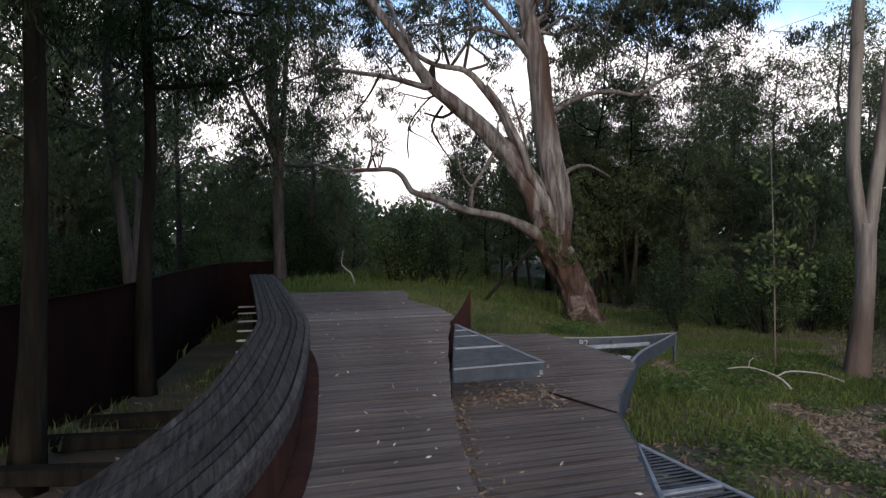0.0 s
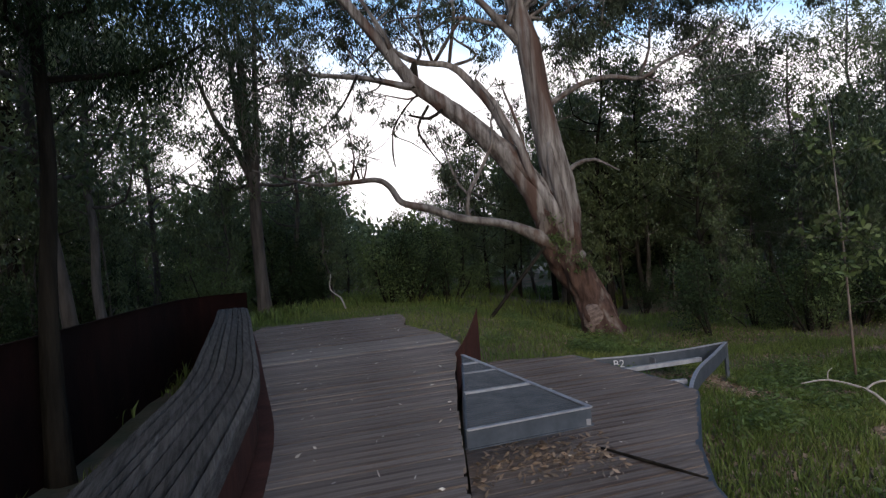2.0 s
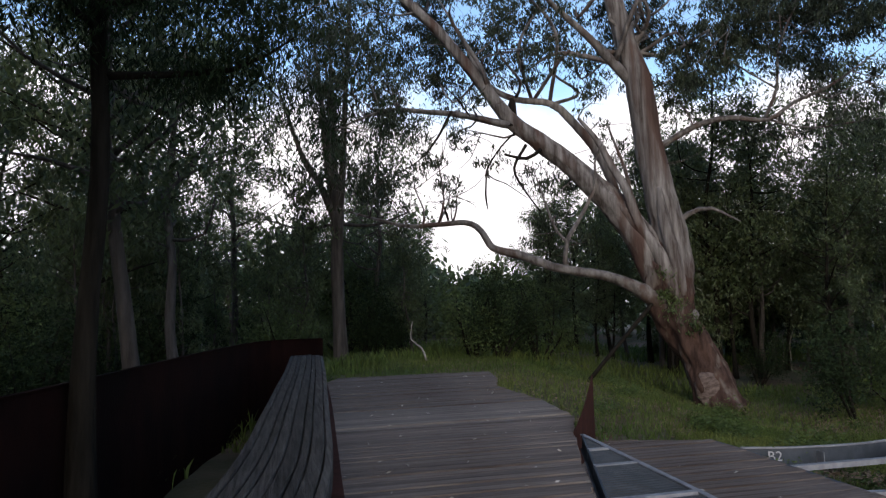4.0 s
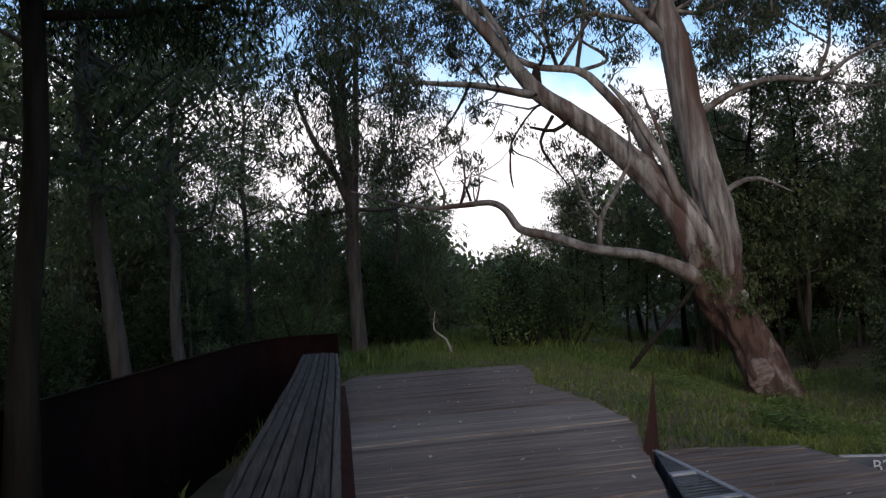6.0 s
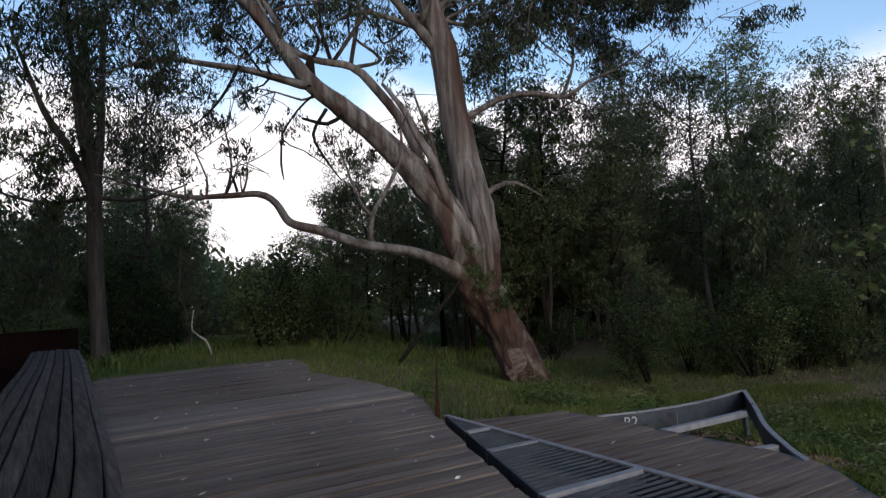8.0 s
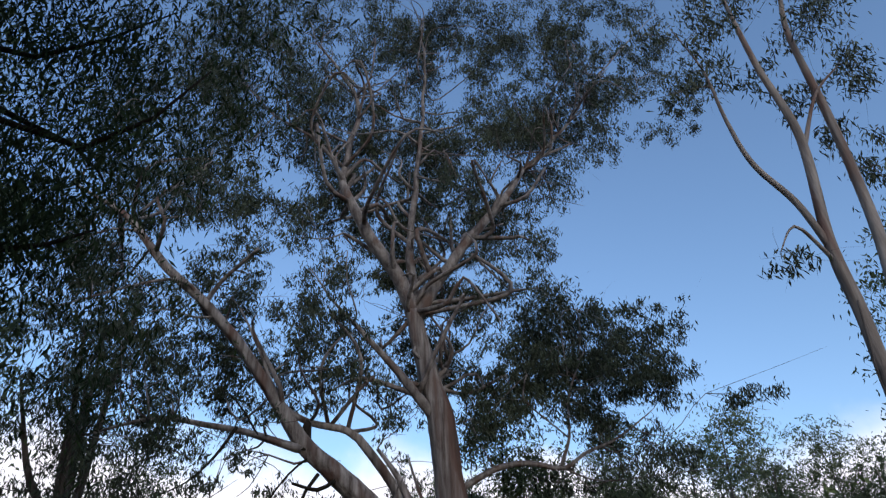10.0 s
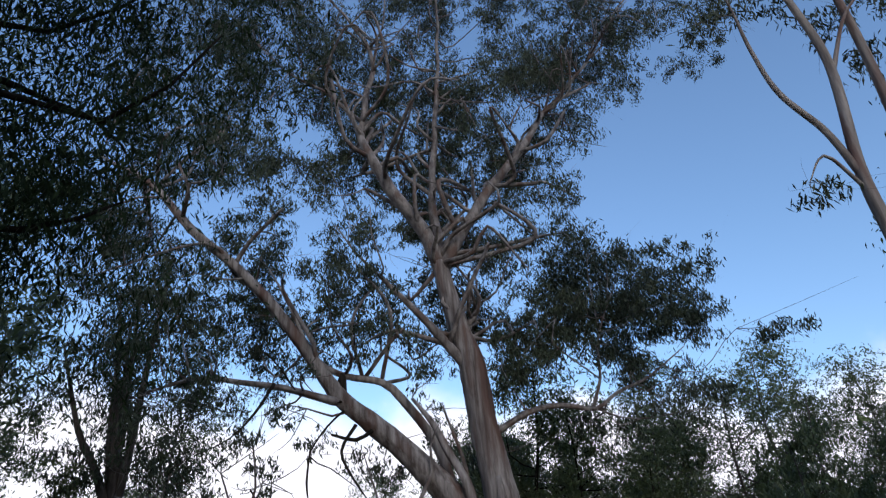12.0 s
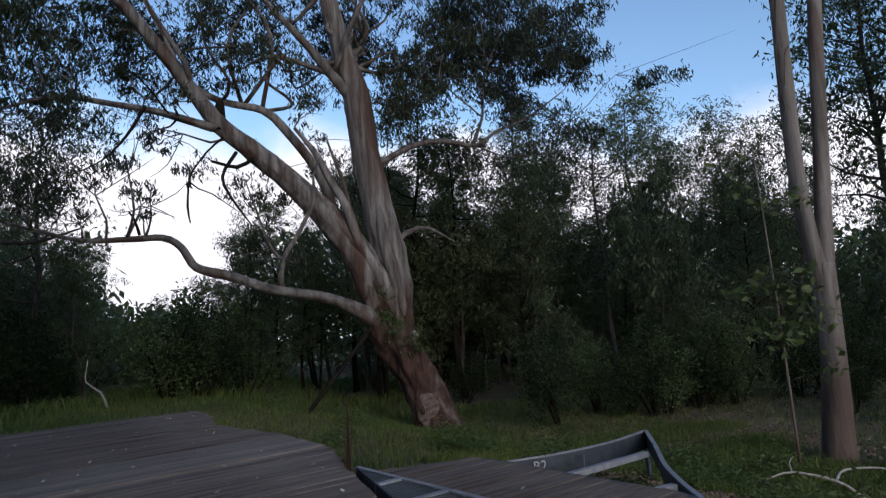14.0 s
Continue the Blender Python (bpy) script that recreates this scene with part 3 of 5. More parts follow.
def big_gum():
    slim = lambda l, k: [(x, y, z, r * k) for x, y, z, r in l]
    Y = 23.3
    tree = tree_thing("old_gum_tree", "huge leaning gum tree with smooth mottled pale bark and twisted limbs")
    trunk = [(3.80, 23.0, -1.75, 0.64), (3.66, 23.0, -1.40, 0.58), (3.50, 23.05, -0.8, 0.52), (3.27, 23.15, -0.10, 0.47), (2.93, 23.2, 0.60, 0.49), (2.62, 23.25, 1.35, 0.56), (2.50, 23.3, 2.0, 0.60), (2.46, 23.3, 2.7, 0.50), (2.40, 23.3, 3.4, 0.12)]
    v, f = tube(trunk, 56, 0.26, 0.06, 3, 0.08, 0.35, 0, 0.16)
    link(mesh_from("trunk", v, f, root_bark, True), tree, "trunk", "rough reddish lower trunk")
    stem = [(2.74, Y, 1.5, 0.62), (2.74, Y, 2.4, 0.64), (2.68, Y, 3.1, 0.60), (2.54, Y, 4.2, 0.53), (2.30, Y, 5.8, 0.47), (2.13, Y, 7.3, 0.46), (1.92, Y, 8.2, 0.40), (1.66, Y, 9.3, 0.34), (1.42, Y, 10.5, 0.30)]
    left = [(2.62, Y - .1, 1.4, 0.60), (2.30, Y - .1, 2.2, 0.66), (1.90, Y - .1, 3.05, 0.64), (1.11, Y - .1, 4.22, 0.52), (0.15, Y - .15, 5.16, 0.43), (-0.67, Y - .25, 5.91, 0.38), (-1.42, Y - .3, 6.5, 0.32),
            (-2.05, Y - .4, 7.4, 0.25), (-3.2, Y - .6, 8.95, 0.22), (-4.2, Y - .8, 10.0, 0.20), (-5.28, Y - 1, 10.9, 0.18), (-6.4, Y - 1.2, 12.2, 0.13), (-7.9, Y - 1.4, 13.1, 0.06)]
    top_l = [(1.45, Y, 10.4, 0.28), (0.89, Y - .2, 11.65, 0.25), (-0.09, Y - .3, 13.3, 0.22), (-0.80, Y, 15.3, 0.15), (-0.41, Y, 18.4, 0.10), (-1.02, Y, 20.2, 0.07), (-2.1, Y, 21.7, 0.03)]
    top_l2 = [(-0.75, Y, 15.1, 0.10), (-1.6, Y, 16.7, 0.07), (-3.2, Y, 17.8, 0.05), (-4.6, Y, 19.5, 0.02)]
    top_c = [(1.43, Y, 10.4, 0.22), (1.42, Y + .2, 11.7, 0.18), (1.41, Y + .3, 13.1, 0.15), (1.67, Y + .4, 16.0, 0.11), (2.04, Y + .4, 20.2, 0.07), (2.0, Y + .4, 24.5, 0.03)]
    top_r = [(1.50, Y, 10.3, 0.24), (2.07, Y - .2, 11.3, 0.23), (2.91, Y - .3, 12.7, 0.20), (4.49, Y - .3, 14.85, 0.15), (5.68, Y, 16.7, 0.09), (7.3, Y, 17.9, 0.04)]
    small = [(-1.35, Y - .3, 6.4, 0.16), (-1.6, 22.9, 6.36, 0.13), (-2.29, 22.8, 6.6, 0.11), (-3.35, 22.6, 6.8, 0.09), (-4.5, 22.5, 6.9, 0.07), (-5.4, 22.4, 6.7, 0.05), (-6.3, 22.3, 6.4, 0.03)]
    mid = [(2.15, 23.5, 3.0, 0.30), (1.55, 23.7, 3.75, 0.27), (1.30, 23.7, 4.8, 0.22), (0.85, 23.7, 5.8, 0.21), (0.26, 23.7, 6.6, 0.20), (-0.31, 23.7, 7.05, 0.17), (-1.3, 23.7, 7.3, 0.15), (-2.0, 23.7, 7.8, 0.12), (-2.45, 23.6, 8.6, 0.09), (-3.4, 23.4, 10.4, 0.04)]
    low = [(3.05, 23.2, 0.80, 0.56), (2.66, 23.1, 1.22, 0.58), (2.20, 23.0, 1.52, 0.42), (1.35, 22.9, 1.89, 0.24), (0.52, 22.8, 2.21, 0.22), (-0.58, 22.8, 2.48, 0.20), (-1.39, 22.8, 2.72, 0.19), (-1.98, 22.8, 2.98, 0.17), (-2.36, 22.8, 3.45, 0.15),
           (-2.75, 22.8, 3.68, 0.13), (-3.47, 22.8, 3.70, 0.11), (-4.37, 22.7, 3.67, 0.09), (-5.37, 22.6, 3.9, 0.06), (-6.3, 22.5, 4.2, 0.03)]
    prong = [(-0.1, 22.8, 2.42, 0.11), (0.02, 22.8, 3.1, 0.10), (0.46, 22.8, 3.8, 0.09), (0.75, 22.8, 4.5, 0.08), (0.80, 22.7, 5.1, 0.05), (1.1, 22.7, 5.7, 0.03)]
    prong2 = [(0.0, 22.8, 3.0, 0.07), (-0.25, 22.8, 3.35, 0.06), (-0.5, 22.7, 4.0, 0.05), (-0.8, 22.7, 5.0, 0.02)]
    right = [(2.55, Y, 5.5, 0.20), (2.9, 23.45, 5.75, 0.15), (3.54, 23.5, 6.06, 0.14), (4.5, 23.5, 6.28, 0.12), (5.46, 23.5, 6.16, 0.10), (6.14, 23.5, 6.58, 0.09), (7.2, 23.5, 7.06, 0.06), (8.4, 23.4, 7.9, 0.02)]
    right_up = [(5.4, 23.5, 6.2, 0.07), (5.7, 23.5, 7.0, 0.05), (5.9, 23.4, 8.3, 0.04), (6.6, 23.3, 9.8, 0.02)]
    right_low = [(2.75, Y, 3.3, 0.12), (3.2, 23.2, 3.65, 0.09), (3.8, 23.1, 3.75, 0.06), (4.5, 23.1, 3.4, 0.02)]
    spur = [(2.05, Y, 7.2, 0.20), (1.5, 23.1, 7.9, 0.17), (0.9, 23.0, 8.6, 0.13), (0.1, 22.9, 9.4, 0.09), (-0.8, 22.8, 10.3, 0.05), (-1.6, 22.7, 11.4, 0.02)]
    knob = [(1.85, Y, 8.3, 0.14), (2.25, 23.3, 8.75, 0.11), (2.45, 23.3, 9.2, 0.08), (2.4, 23.3, 9.5, 0.04)]
    top_far = [(5.4, Y, 16.3, 0.08), (7.2, Y - .3, 18.6, 0.07), (8.8, Y - .5, 21.2, 0.05), (10.6, Y - .6, 23.6, 0.03), (12.2, Y - .6, 25.6, 0.012)]
    limbs = [stem, left, mid, low, small, right, right_up, right_low, top_l, top_l2, top_c, top_r, prong, prong2, spur, knob]
    ribs = [[(2.75, 22.86, 1.3, .22), (2.45, 22.80, 2.3, .24), (2.10, 22.84, 3.0, .20), (1.55, 22.90, 3.75, .15), (0.95, 22.95, 4.45, .06)],
            [(2.85, 22.88, 1.5, .18), (2.72, 22.80, 2.5, .22), (2.55, 22.86, 3.4, .20), (2.45, 22.95, 4.4, .10)],
            [(2.30, 23.0, 2.6, .20), (1.85, 22.85, 3.5, .18), (1.62, 22.82, 4.3, .15), (1.30, 22.9, 4.9, .13), (0.95, 23.0, 5.7, .10), (0.45, 23.2, 6.5, .05)]]
    strand = [(1.75, 23.2, 3.7, .09), (1.70, 23.1, 4.6, .07), (1.5, 23.0, 5.3, .055), (1.2, 23.0, 6.2, .03)]
    limbs += [strand, top_far] + ribs
    limbs = [slim(l, 0.78 if i == 0 else 0.66 if i == 1 else 0.6 if i in (2, 3, 5, 12, 13) else 0.8) for i, l in enumerate(limbs)]
    for i, l in enumerate(limbs):
        thick = max(p[3] for p in l)
        v, f = tube(l, 26 if thick > 0.3 else 14 if thick > 0.12 else 7, 0.12 if thick > 0.1 else 0.06, 0.14 if thick > 0.3 else 0.25, 10 + i, 0.035 if thick > 0.3 else 0.03, 0, 0.05 if i in (0, 1) or i > 17 else 0.10, 0.10 if thick > 0.1 else 0.0)
        link(mesh_from("limb", v, f, gum_bark if i < 3 or i > 17 else limb_bark, True), tree, "limb")
    v, f = tube([(-1.38, 22.98, 6.3, 0.17), (-1.36, 22.97, 6.75, 0.13), (-1.34, 22.97, 7.02, 0.09), (-1.38, 22.97, 7.12, 0.02)], 9, 0.3, 0.08, 77)
    link(mesh_from("broken_stub", v, f, dark_bark, True), tree, "broken_stub", "dark splintered branch stub")
    rng = np.random.RandomState(4)
    bm = bmesh.new()
    bmesh.ops.create_uvsphere(bm, u_segments=14, v_segments=9, radius=1)
    for v in bm.verts:
        w = 1 + 0.25 * noise.noise(v.co * 2.2)
        v.co = Vector((v.co.x * 0.32 * w, v.co.y * 0.09, v.co.z * 0.46 * w))
    scar = part("bark_scar", bm, scar_wood, tree, "pale healed scar at the foot of the trunk")
    scar.matrix_basis = pose(3.33, 22.60, -0.90, 0, -14, -8)
    for pg in scar.data.polygons:
        pg.use_smooth = True
    dead = Build()
    for i, l in enumerate(([(-1.0, 22.9, 5.75, .05), (-1.35, 22.8, 5.1, .04), (-1.1, 22.8, 4.5, .03), (-0.7, 22.8, 3.9, .015)],
                           [(-0.6, 22.9, 5.6, .05), (-1.0, 22.8, 5.35, .05), (-1.6, 22.8, 5.5, .03)],
                           [(-1.3, 22.9, 6.1, .03), (-1.7, 22.8, 5.7, .025), (-2.1, 22.8, 5.0, .02), (-1.6, 22.8, 4.7, .015), (-1.0, 22.8, 4.25, .01)],
                           [(-3.2, 22.78, 3.75, .04), (-3.3, 22.8, 4.1, .03), (-3.42, 22.8, 4.3, .02)],
                           [(-3.0, 22.6, 6.75, .05), (-3.4, 22.5, 6.0, .035), (-3.9, 22.4, 5.4, .02), (-4.6, 22.3, 5.0, .01)],
                           [(-2.1, 22.8, 5.1, .02), (-2.15, 22.8, 4.4, .03), (-2.1, 22.8, 4.0, .015)],
                           [(-2.5, 22.7, 6.6, .03), (-2.9, 22.7, 7.2, .02), (-3.4, 22.6, 7.7, .01)])):
        dead.add(*tube(l, 6, 0, 0.2, 90 + i))
    tagged(link(dead.mesh("dead_branchwork", dark_bark), tree, "dead_branchwork", "bare dead twigs"), kind="stuff")
    spots = [(-4.5, 23.0, 22.6, 1.5), (-2.2, 23.6, 23.2, 1.5), (0.2, 22.8, 22.2, 1.4), (1.9, 24.0, 24.2, 1.6), (4.2, 23.0, 22.8, 1.6), (5.9, 23.5, 20.8, 1.5), (7.6, 23.2, 18.3, 1.2), (4.9, 22.6, 17.6, 1.5), (6.8, 24.2, 19.5, 1.3),
             (-2.0, 22.6, 18.9, 1.4), (-4.9, 23.4, 20.0, 1.4), (-4.9, 22.4, 16.1, 1.3), (-3.2, 23.6, 18.0, 1.3), (-1.9, 24.0, 14.6, 1.2), (1.7, 22.5, 14.4, 1.3), (4.3, 23.8, 14.4, 1.3), (3.0, 22.8, 16.4, 1.4), (2.2, 24.4, 18.4, 1.5),
             (0.3, 24.0, 16.8, 1.3), (4.6, 22.7, 12.4, 1.1), (3.0, 24.2, 12.0, 1.1), (6.0, 23.4, 10.9, 1.2), (7.5, 23.0, 10.8, 1.1), (8.4, 23.6, 9.9, 1.1), (7.2, 22.8, 8.9, 1.1), (5.5, 23.8, 9.0, 1.1), (8.9, 23.2, 8.2, 0.9), (4.2, 23.9, 8.2, 0.9), (6.4, 23.9, 10.2, 1.3), (8.0, 23.9, 9.4, 1.2), (5.0, 23.9, 10.2, 1.1), (6.8, 23.9, 8.2, 1.1),
             (5.6, 23.0, 7.7, 0.8), (7.9, 23.4, 6.0, 0.9), (6.6, 23.6, 7.4, 0.8), (8.9, 23.8, 6.6, 0.8), (3.4, 24.2, 7.0, 0.8), (-1.1, 23.0, 11.7, 1.1), (-3.9, 22.4, 11.4, 1.1), (-0.6, 24.2, 9.9, 1.0), (-5.4, 22.0, 9.4, 1.1), (-4.0, 22.6, 8.6, 0.9),
             (-7.6, 21.8, 11.4, 1.2), (-6.8, 22.2, 13.6, 1.2), (-8.2, 22.0, 12.8, 1.1), (-2.8, 24.2, 10.6, 1.0), (-4.4, 22.4, 6.2, 0.8), (-4.9, 22.6, 7.8, 0.9), (-5.9, 22.3, 5.6, 0.8), (-3.4, 22.3, 5.5, 0.6), (-6.4, 22.2, 7.0, 0.9),
             (0.8, 23.2, 6.9, 0.6), (-0.2, 23.6, 4.6, 0.6), (1.5, 24.3, 5.6, 0.7), (-2.6, 23.0, 8.9, 0.9), (-1.2, 23.4, 8.6, 0.9), (0.6, 24.4, 8.7, 0.9), (-3.3, 23.2, 7.6, 0.7), (-5.2, 22.5, 4.6, 0.6), (2.6, 24.6, 9.6, 0.9),
             (-2.6, 22.4, 5.9, 0.5), (-4.0, 22.2, 4.9, 0.5), (-4.9, 22.3, 5.4, 0.6), (-5.6, 22.2, 4.9, 0.5), (-1.9, 23.6, 5.6, 0.4), (-0.9, 23.8, 5.0, 0.6), (-0.3, 24.0, 3.6, 0.6), (0.4, 24.2, 3.2, 0.7), (-3.0, 22.3, 4.6, 0.35)]
    rng = np.random.RandomState(19)
    rods = Build()
    nodes = np.vstack([spline(l, 0.5) for l in limbs if l[0][3] < 0.45 or l[-1][2] > 8])
    nodes = nodes[(nodes[:, 2] > 6.6) & (nodes[:, 3] < 0.34)]
    more = []
    for k in range(185):
        p = nodes[rng.randint(len(nodes))]
        if p[0] < 0.5 and p[2] < 6.9:
            continue
        ln = rng.uniform(1.0, 3.4)
        d = rng.normal(size=3) * np.array([1, 0.8, 0.5]) + np.array([0, 0, 0.7])
        d /= np.linalg.norm(d)
        r0 = min(p[3] * 0.6, 0.085)
        a1 = p[:3] + d * ln * 0.4 + rng.normal(size=3) * 0.14 * ln
        a2 = p[:3] + d * ln * 0.75 + rng.normal(size=3) * 0.16 * ln + np.array([0, 0, 0.1 * ln])
        a3 = p[:3] + d * ln + rng.normal(size=3) * 0.16 * ln
        l = [(*p[:3], r0), (*a1, r0 * 0.8), (*a2, r0 * 0.55), (*a3, r0 * 0.25)]
        more.append(l)
        rods.add(*tube(l, 6, 0.1, 0.3, 300 + k))
        spots.append((*a3, rng.uniform(0.45, 0.8)))
        if rng.rand() < 0.5:
            spots.append((*(a2 + rng.normal(size=3) * 0.3), rng.uniform(0.35, 0.6)))
    tagged(link(rods.mesh("side_branchwork", limb_bark), tree, "side_branchwork", "twisting grey side branches"), kind="stuff")
    for x, y, z, r in list(spots[:69]):
        for k in range(2 if z > 7.5 else 1):
            q = rng.normal(size=3) * np.array([1.0, 1.5, 0.9]) * r * 0.95
            spots.append((x + q[0], y + q[1], z + q[2], r * rng.uniform(0.5, 0.9)))
    for k in range(54):
        z = rng.uniform(13, 28)
        spots.append((min(7.0, max(-6.0, 1.2 + rng.normal() * 3.6)), Y + rng.normal() * 1.8, z, rng.uniform(0.7, 1.2)))
    for k in range(34):
        spots.append((rng.uniform(-9.5, -2.5), rng.uniform(21.8, 24.0), rng.uniform(8.5, 18.5), rng.uniform(0.6, 1.0)))
    for k in range(20):
        spots.append((rng.uniform(3.3, 8.0), rng.uniform(23.5, 24.6), rng.uniform(6.9, 10.6), rng.uniform(0.45, 0.75)))
    for k in range(58):
        x = rng.uniform(5.5, 13.0)
        spots.append((x, rng.uniform(22.4, 24.2), rng.uniform(18.6 + 0.25 * (x - 6), 28.5), rng.uniform(0.6, 1.0)))
    for k in range(34):
        spots.append((rng.uniform(-9.0, -4.0), rng.uniform(22.0, 24.4), rng.uniform(14.5, 27), rng.uniform(0.6, 1.0)))
    for k in range(22):
        spots.append((rng.uniform(-6, 6), rng.uniform(22.6, 24.4), rng.uniform(19, 27), rng.uniform(0.7, 1.1)))
    axis = np.vstack([spline(l, 0.3) for l in (stem, top_l, top_c, top_r, left)])
    apart = lambda x, z: float(np.min(np.hypot(axis[:, 0] - x, axis[:, 2] - z)))
    spots = [(x, max(y, Y + 1.7) if z > 7.5 and apart(x, z) < 0.95 else y + (1.0 if z > 9 and y < Y + 0.9 and k % 4 else 0.0), z, r) for k, (x, y, z, r) in enumerate(spots)]
    cs, rs = [s[:3] for s in spots], [s[3] for s in spots]
    b = Build()
    twigs(b, cs, limbs + more, 5, 0.034)
    tagged(link(b.mesh("branchwork", limb_bark), tree, "branchwork", "thin grey branches"), kind="stuff")
    pts = clumps(cs, rs, 760, 11, 0.9, 16, 0.15, 0.9)
    link(leaves_mesh("crown", pts, 0.15, gum_leaf, 12, 0.8, 0.24), tree, "crown", "sparse hanging grey-green leaves")
    shoots = [(2.62, 22.70, 1.55, 0.30), (2.80, 22.62, 1.05, 0.34), (2.48, 22.72, 2.05, 0.26), (3.02, 22.6, 0.70, 0.26), (2.35, 22.7, 1.45, 0.24)]
    pts = clumps([q[:3] for q in shoots], [q[3] for q in shoots], 150, 44, 1.1, 7, 0.3)
    tagged(link(leaves_mesh("trunk_foliage", pts, 0.11, shrub_leaf, 45, 0.5, 0.35), tree, "trunk_foliage"), "green leafy shoots sprouting from the trunk", kind="stuff")
    return tree


big_gum()


def fallen_branch():
    l = [(0.12, 22.1, -0.85, 0.05), (0.6, 22.3, -0.30, 0.055), (1.1, 22.45, 0.24, 0.055), (1.6, 22.6, 0.78, 0.05), (2.0, 22.8, 1.22, 0.05), (2.3, 23.0, 1.55, 0.04)]
    v, f = tube(l, 8, 0.2, 0.15, 5)
    ob = new("fallen_branch", mesh_from("fallen_branch", v, f, dark_bark, True))
    tagged(ob, "long broken branch leaning against the old gum trunk", "branch")


fallen_branch()


def twin_gum():
    Y = 14.8
    tree = tree_thing("twin_gum_tree", "slender pale gum tree with two tall stems rising from a fork")
    base = [(7.80, Y, -1.7, 0.34), (7.84, Y, -1.1, 0.28), (7.90, Y, -0.4, 0.25), (7.98, Y, 0.6, 0.22), (7.98, Y, 1.7, 0.23)]
    a = [(7.93, Y, 1.3, 0.15), (7.80, Y, 2.2, 0.165), (7.72, Y, 3.0, 0.155), (7.74, Y, 4.3, 0.15), (7.80, Y, 6.2, 0.14), (7.78, Y, 7.8, 0.13), (8.15, Y, 10.4, 0.11), (7.85, Y, 12.5, 0.08), (7.7, Y, 15.0, 0.05), (7.5, Y, 17.5, 0.02)]
    c = [(8.02, Y, 1.3, 0.15), (8.12, Y, 2.2, 0.16), (8.38, Y, 4.3, 0.15), (8.62, Y, 6.3, 0.14), (8.95, Y, 8.3, 0.13), (9.1, Y, 11.0, 0.11), (9.1, Y, 13.8, 0.08), (9.5, Y, 15.8, 0.05), (9.6, Y, 18.0, 0.02)]
    d = [(7.76, Y, 7.6, 0.09), (7.42, Y, 8.6, 0.08), (6.8, Y, 9.5, 0.065), (6.57, Y, 10.6, 0.05), (6.45, Y, 12.1, 0.03), (6.0, Y, 13.4, 0.01)]
    e = [(7.74, Y, 7.3, 0.05), (7.2, 14.7, 7.9, 0.035), (6.85, 14.6, 7.8, 0.025), (6.5, 14.6, 7.3, 0.012)]
    h = [(8.1, Y, 10.0, 0.06), (8.8, 14.6, 11.5, 0.04), (9.6, 14.4, 12.4, 0.02)]
    for i, l in enumerate([[(x, y, z, r * 0.84) for x, y, z, r in s] for s in (base, a, c, d, e, h)]):
        v, f = tube(l, 16 if i < 3 else 8, 0.10, 0.15, 30 + i, 0.03 if i < 3 else 0, 0.2 if i == 0 else 0)
        link(mesh_from("trunk" if i == 0 else "stem" if i < 3 else "limb", v, f, pale_bark, True), tree, "trunk" if i == 0 else "stem" if i < 3 else "limb")
    b = Build()
    for i, l in enumerate(([(7.62, 14.6, 6.4, .02), (7.45, 14.55, 5.6, .018), (7.3, 14.5, 4.9, .014), (7.35, 14.5, 4.2, .008)], [(7.7, 14.6, 5.3, .02), (7.5, 14.5, 5.1, .012), (7.42, 14.5, 4.6, .006)])):
        b.add(*tube(l, 5, 0, 0.2, 50 + i))
    spots = [(6.45, 14.6, 7.05, 0.35), (6.9, 14.5, 7.1, 0.25), (6.1, 14.7, 12.0, 0.6), (5.6, 14.9, 11.4, 0.55), (6.6, 14.4, 13.2, 0.7), (7.6, 15.0, 14.2, 0.8), (8.8, 14.5, 15.2, 0.9), (9.9, 14.8, 14.4, 0.9), (9.9, 14.5, 12.4, 0.6), (9.7, 15.0, 10.9, 0.6),
             (7.3, 14.6, 16.4, 0.8), (9.4, 14.8, 17.2, 0.9), (8.2, 15.2, 12.4, 0.5), (10.6, 14.8, 12.8, 0.7), (8.4, 14.2, 17.6, 0.8), (6.2, 14.4, 15.2, 0.7), (7.0, 15.2, 12.6, 0.6), (8.9, 14.0, 13.4, 0.6), (10.6, 14.2, 15.6, 0.9), (9.2, 15.4, 12.0, 0.6),
             (10.2, 15.2, 10.2, 0.6), (6.9, 14.2, 14.4, 0.6), (10.9, 14.6, 17.0, 0.9), (8.0, 14.6, 19.0, 0.9), (6.4, 15.0, 17.4, 0.8), (5.3, 14.8, 13.0, 0.5)]
    cs, rs = [s[:3] for s in spots], [s[3] for s in spots]
    twigs(b, cs, [a, c, d, e, h], 8, 0.02)
    tagged(link(b.mesh("branchwork", grey_bark), tree, "branchwork"), kind="stuff")
    link(leaves_mesh("crown", clumps(cs, rs, 420, 14, 0.8, 10, 0.22, 0.7), 0.17, gum_leaf, 15, 0.8, 0.22), tree, "crown", "sparse hanging grey-green leaves")


twin_gum()


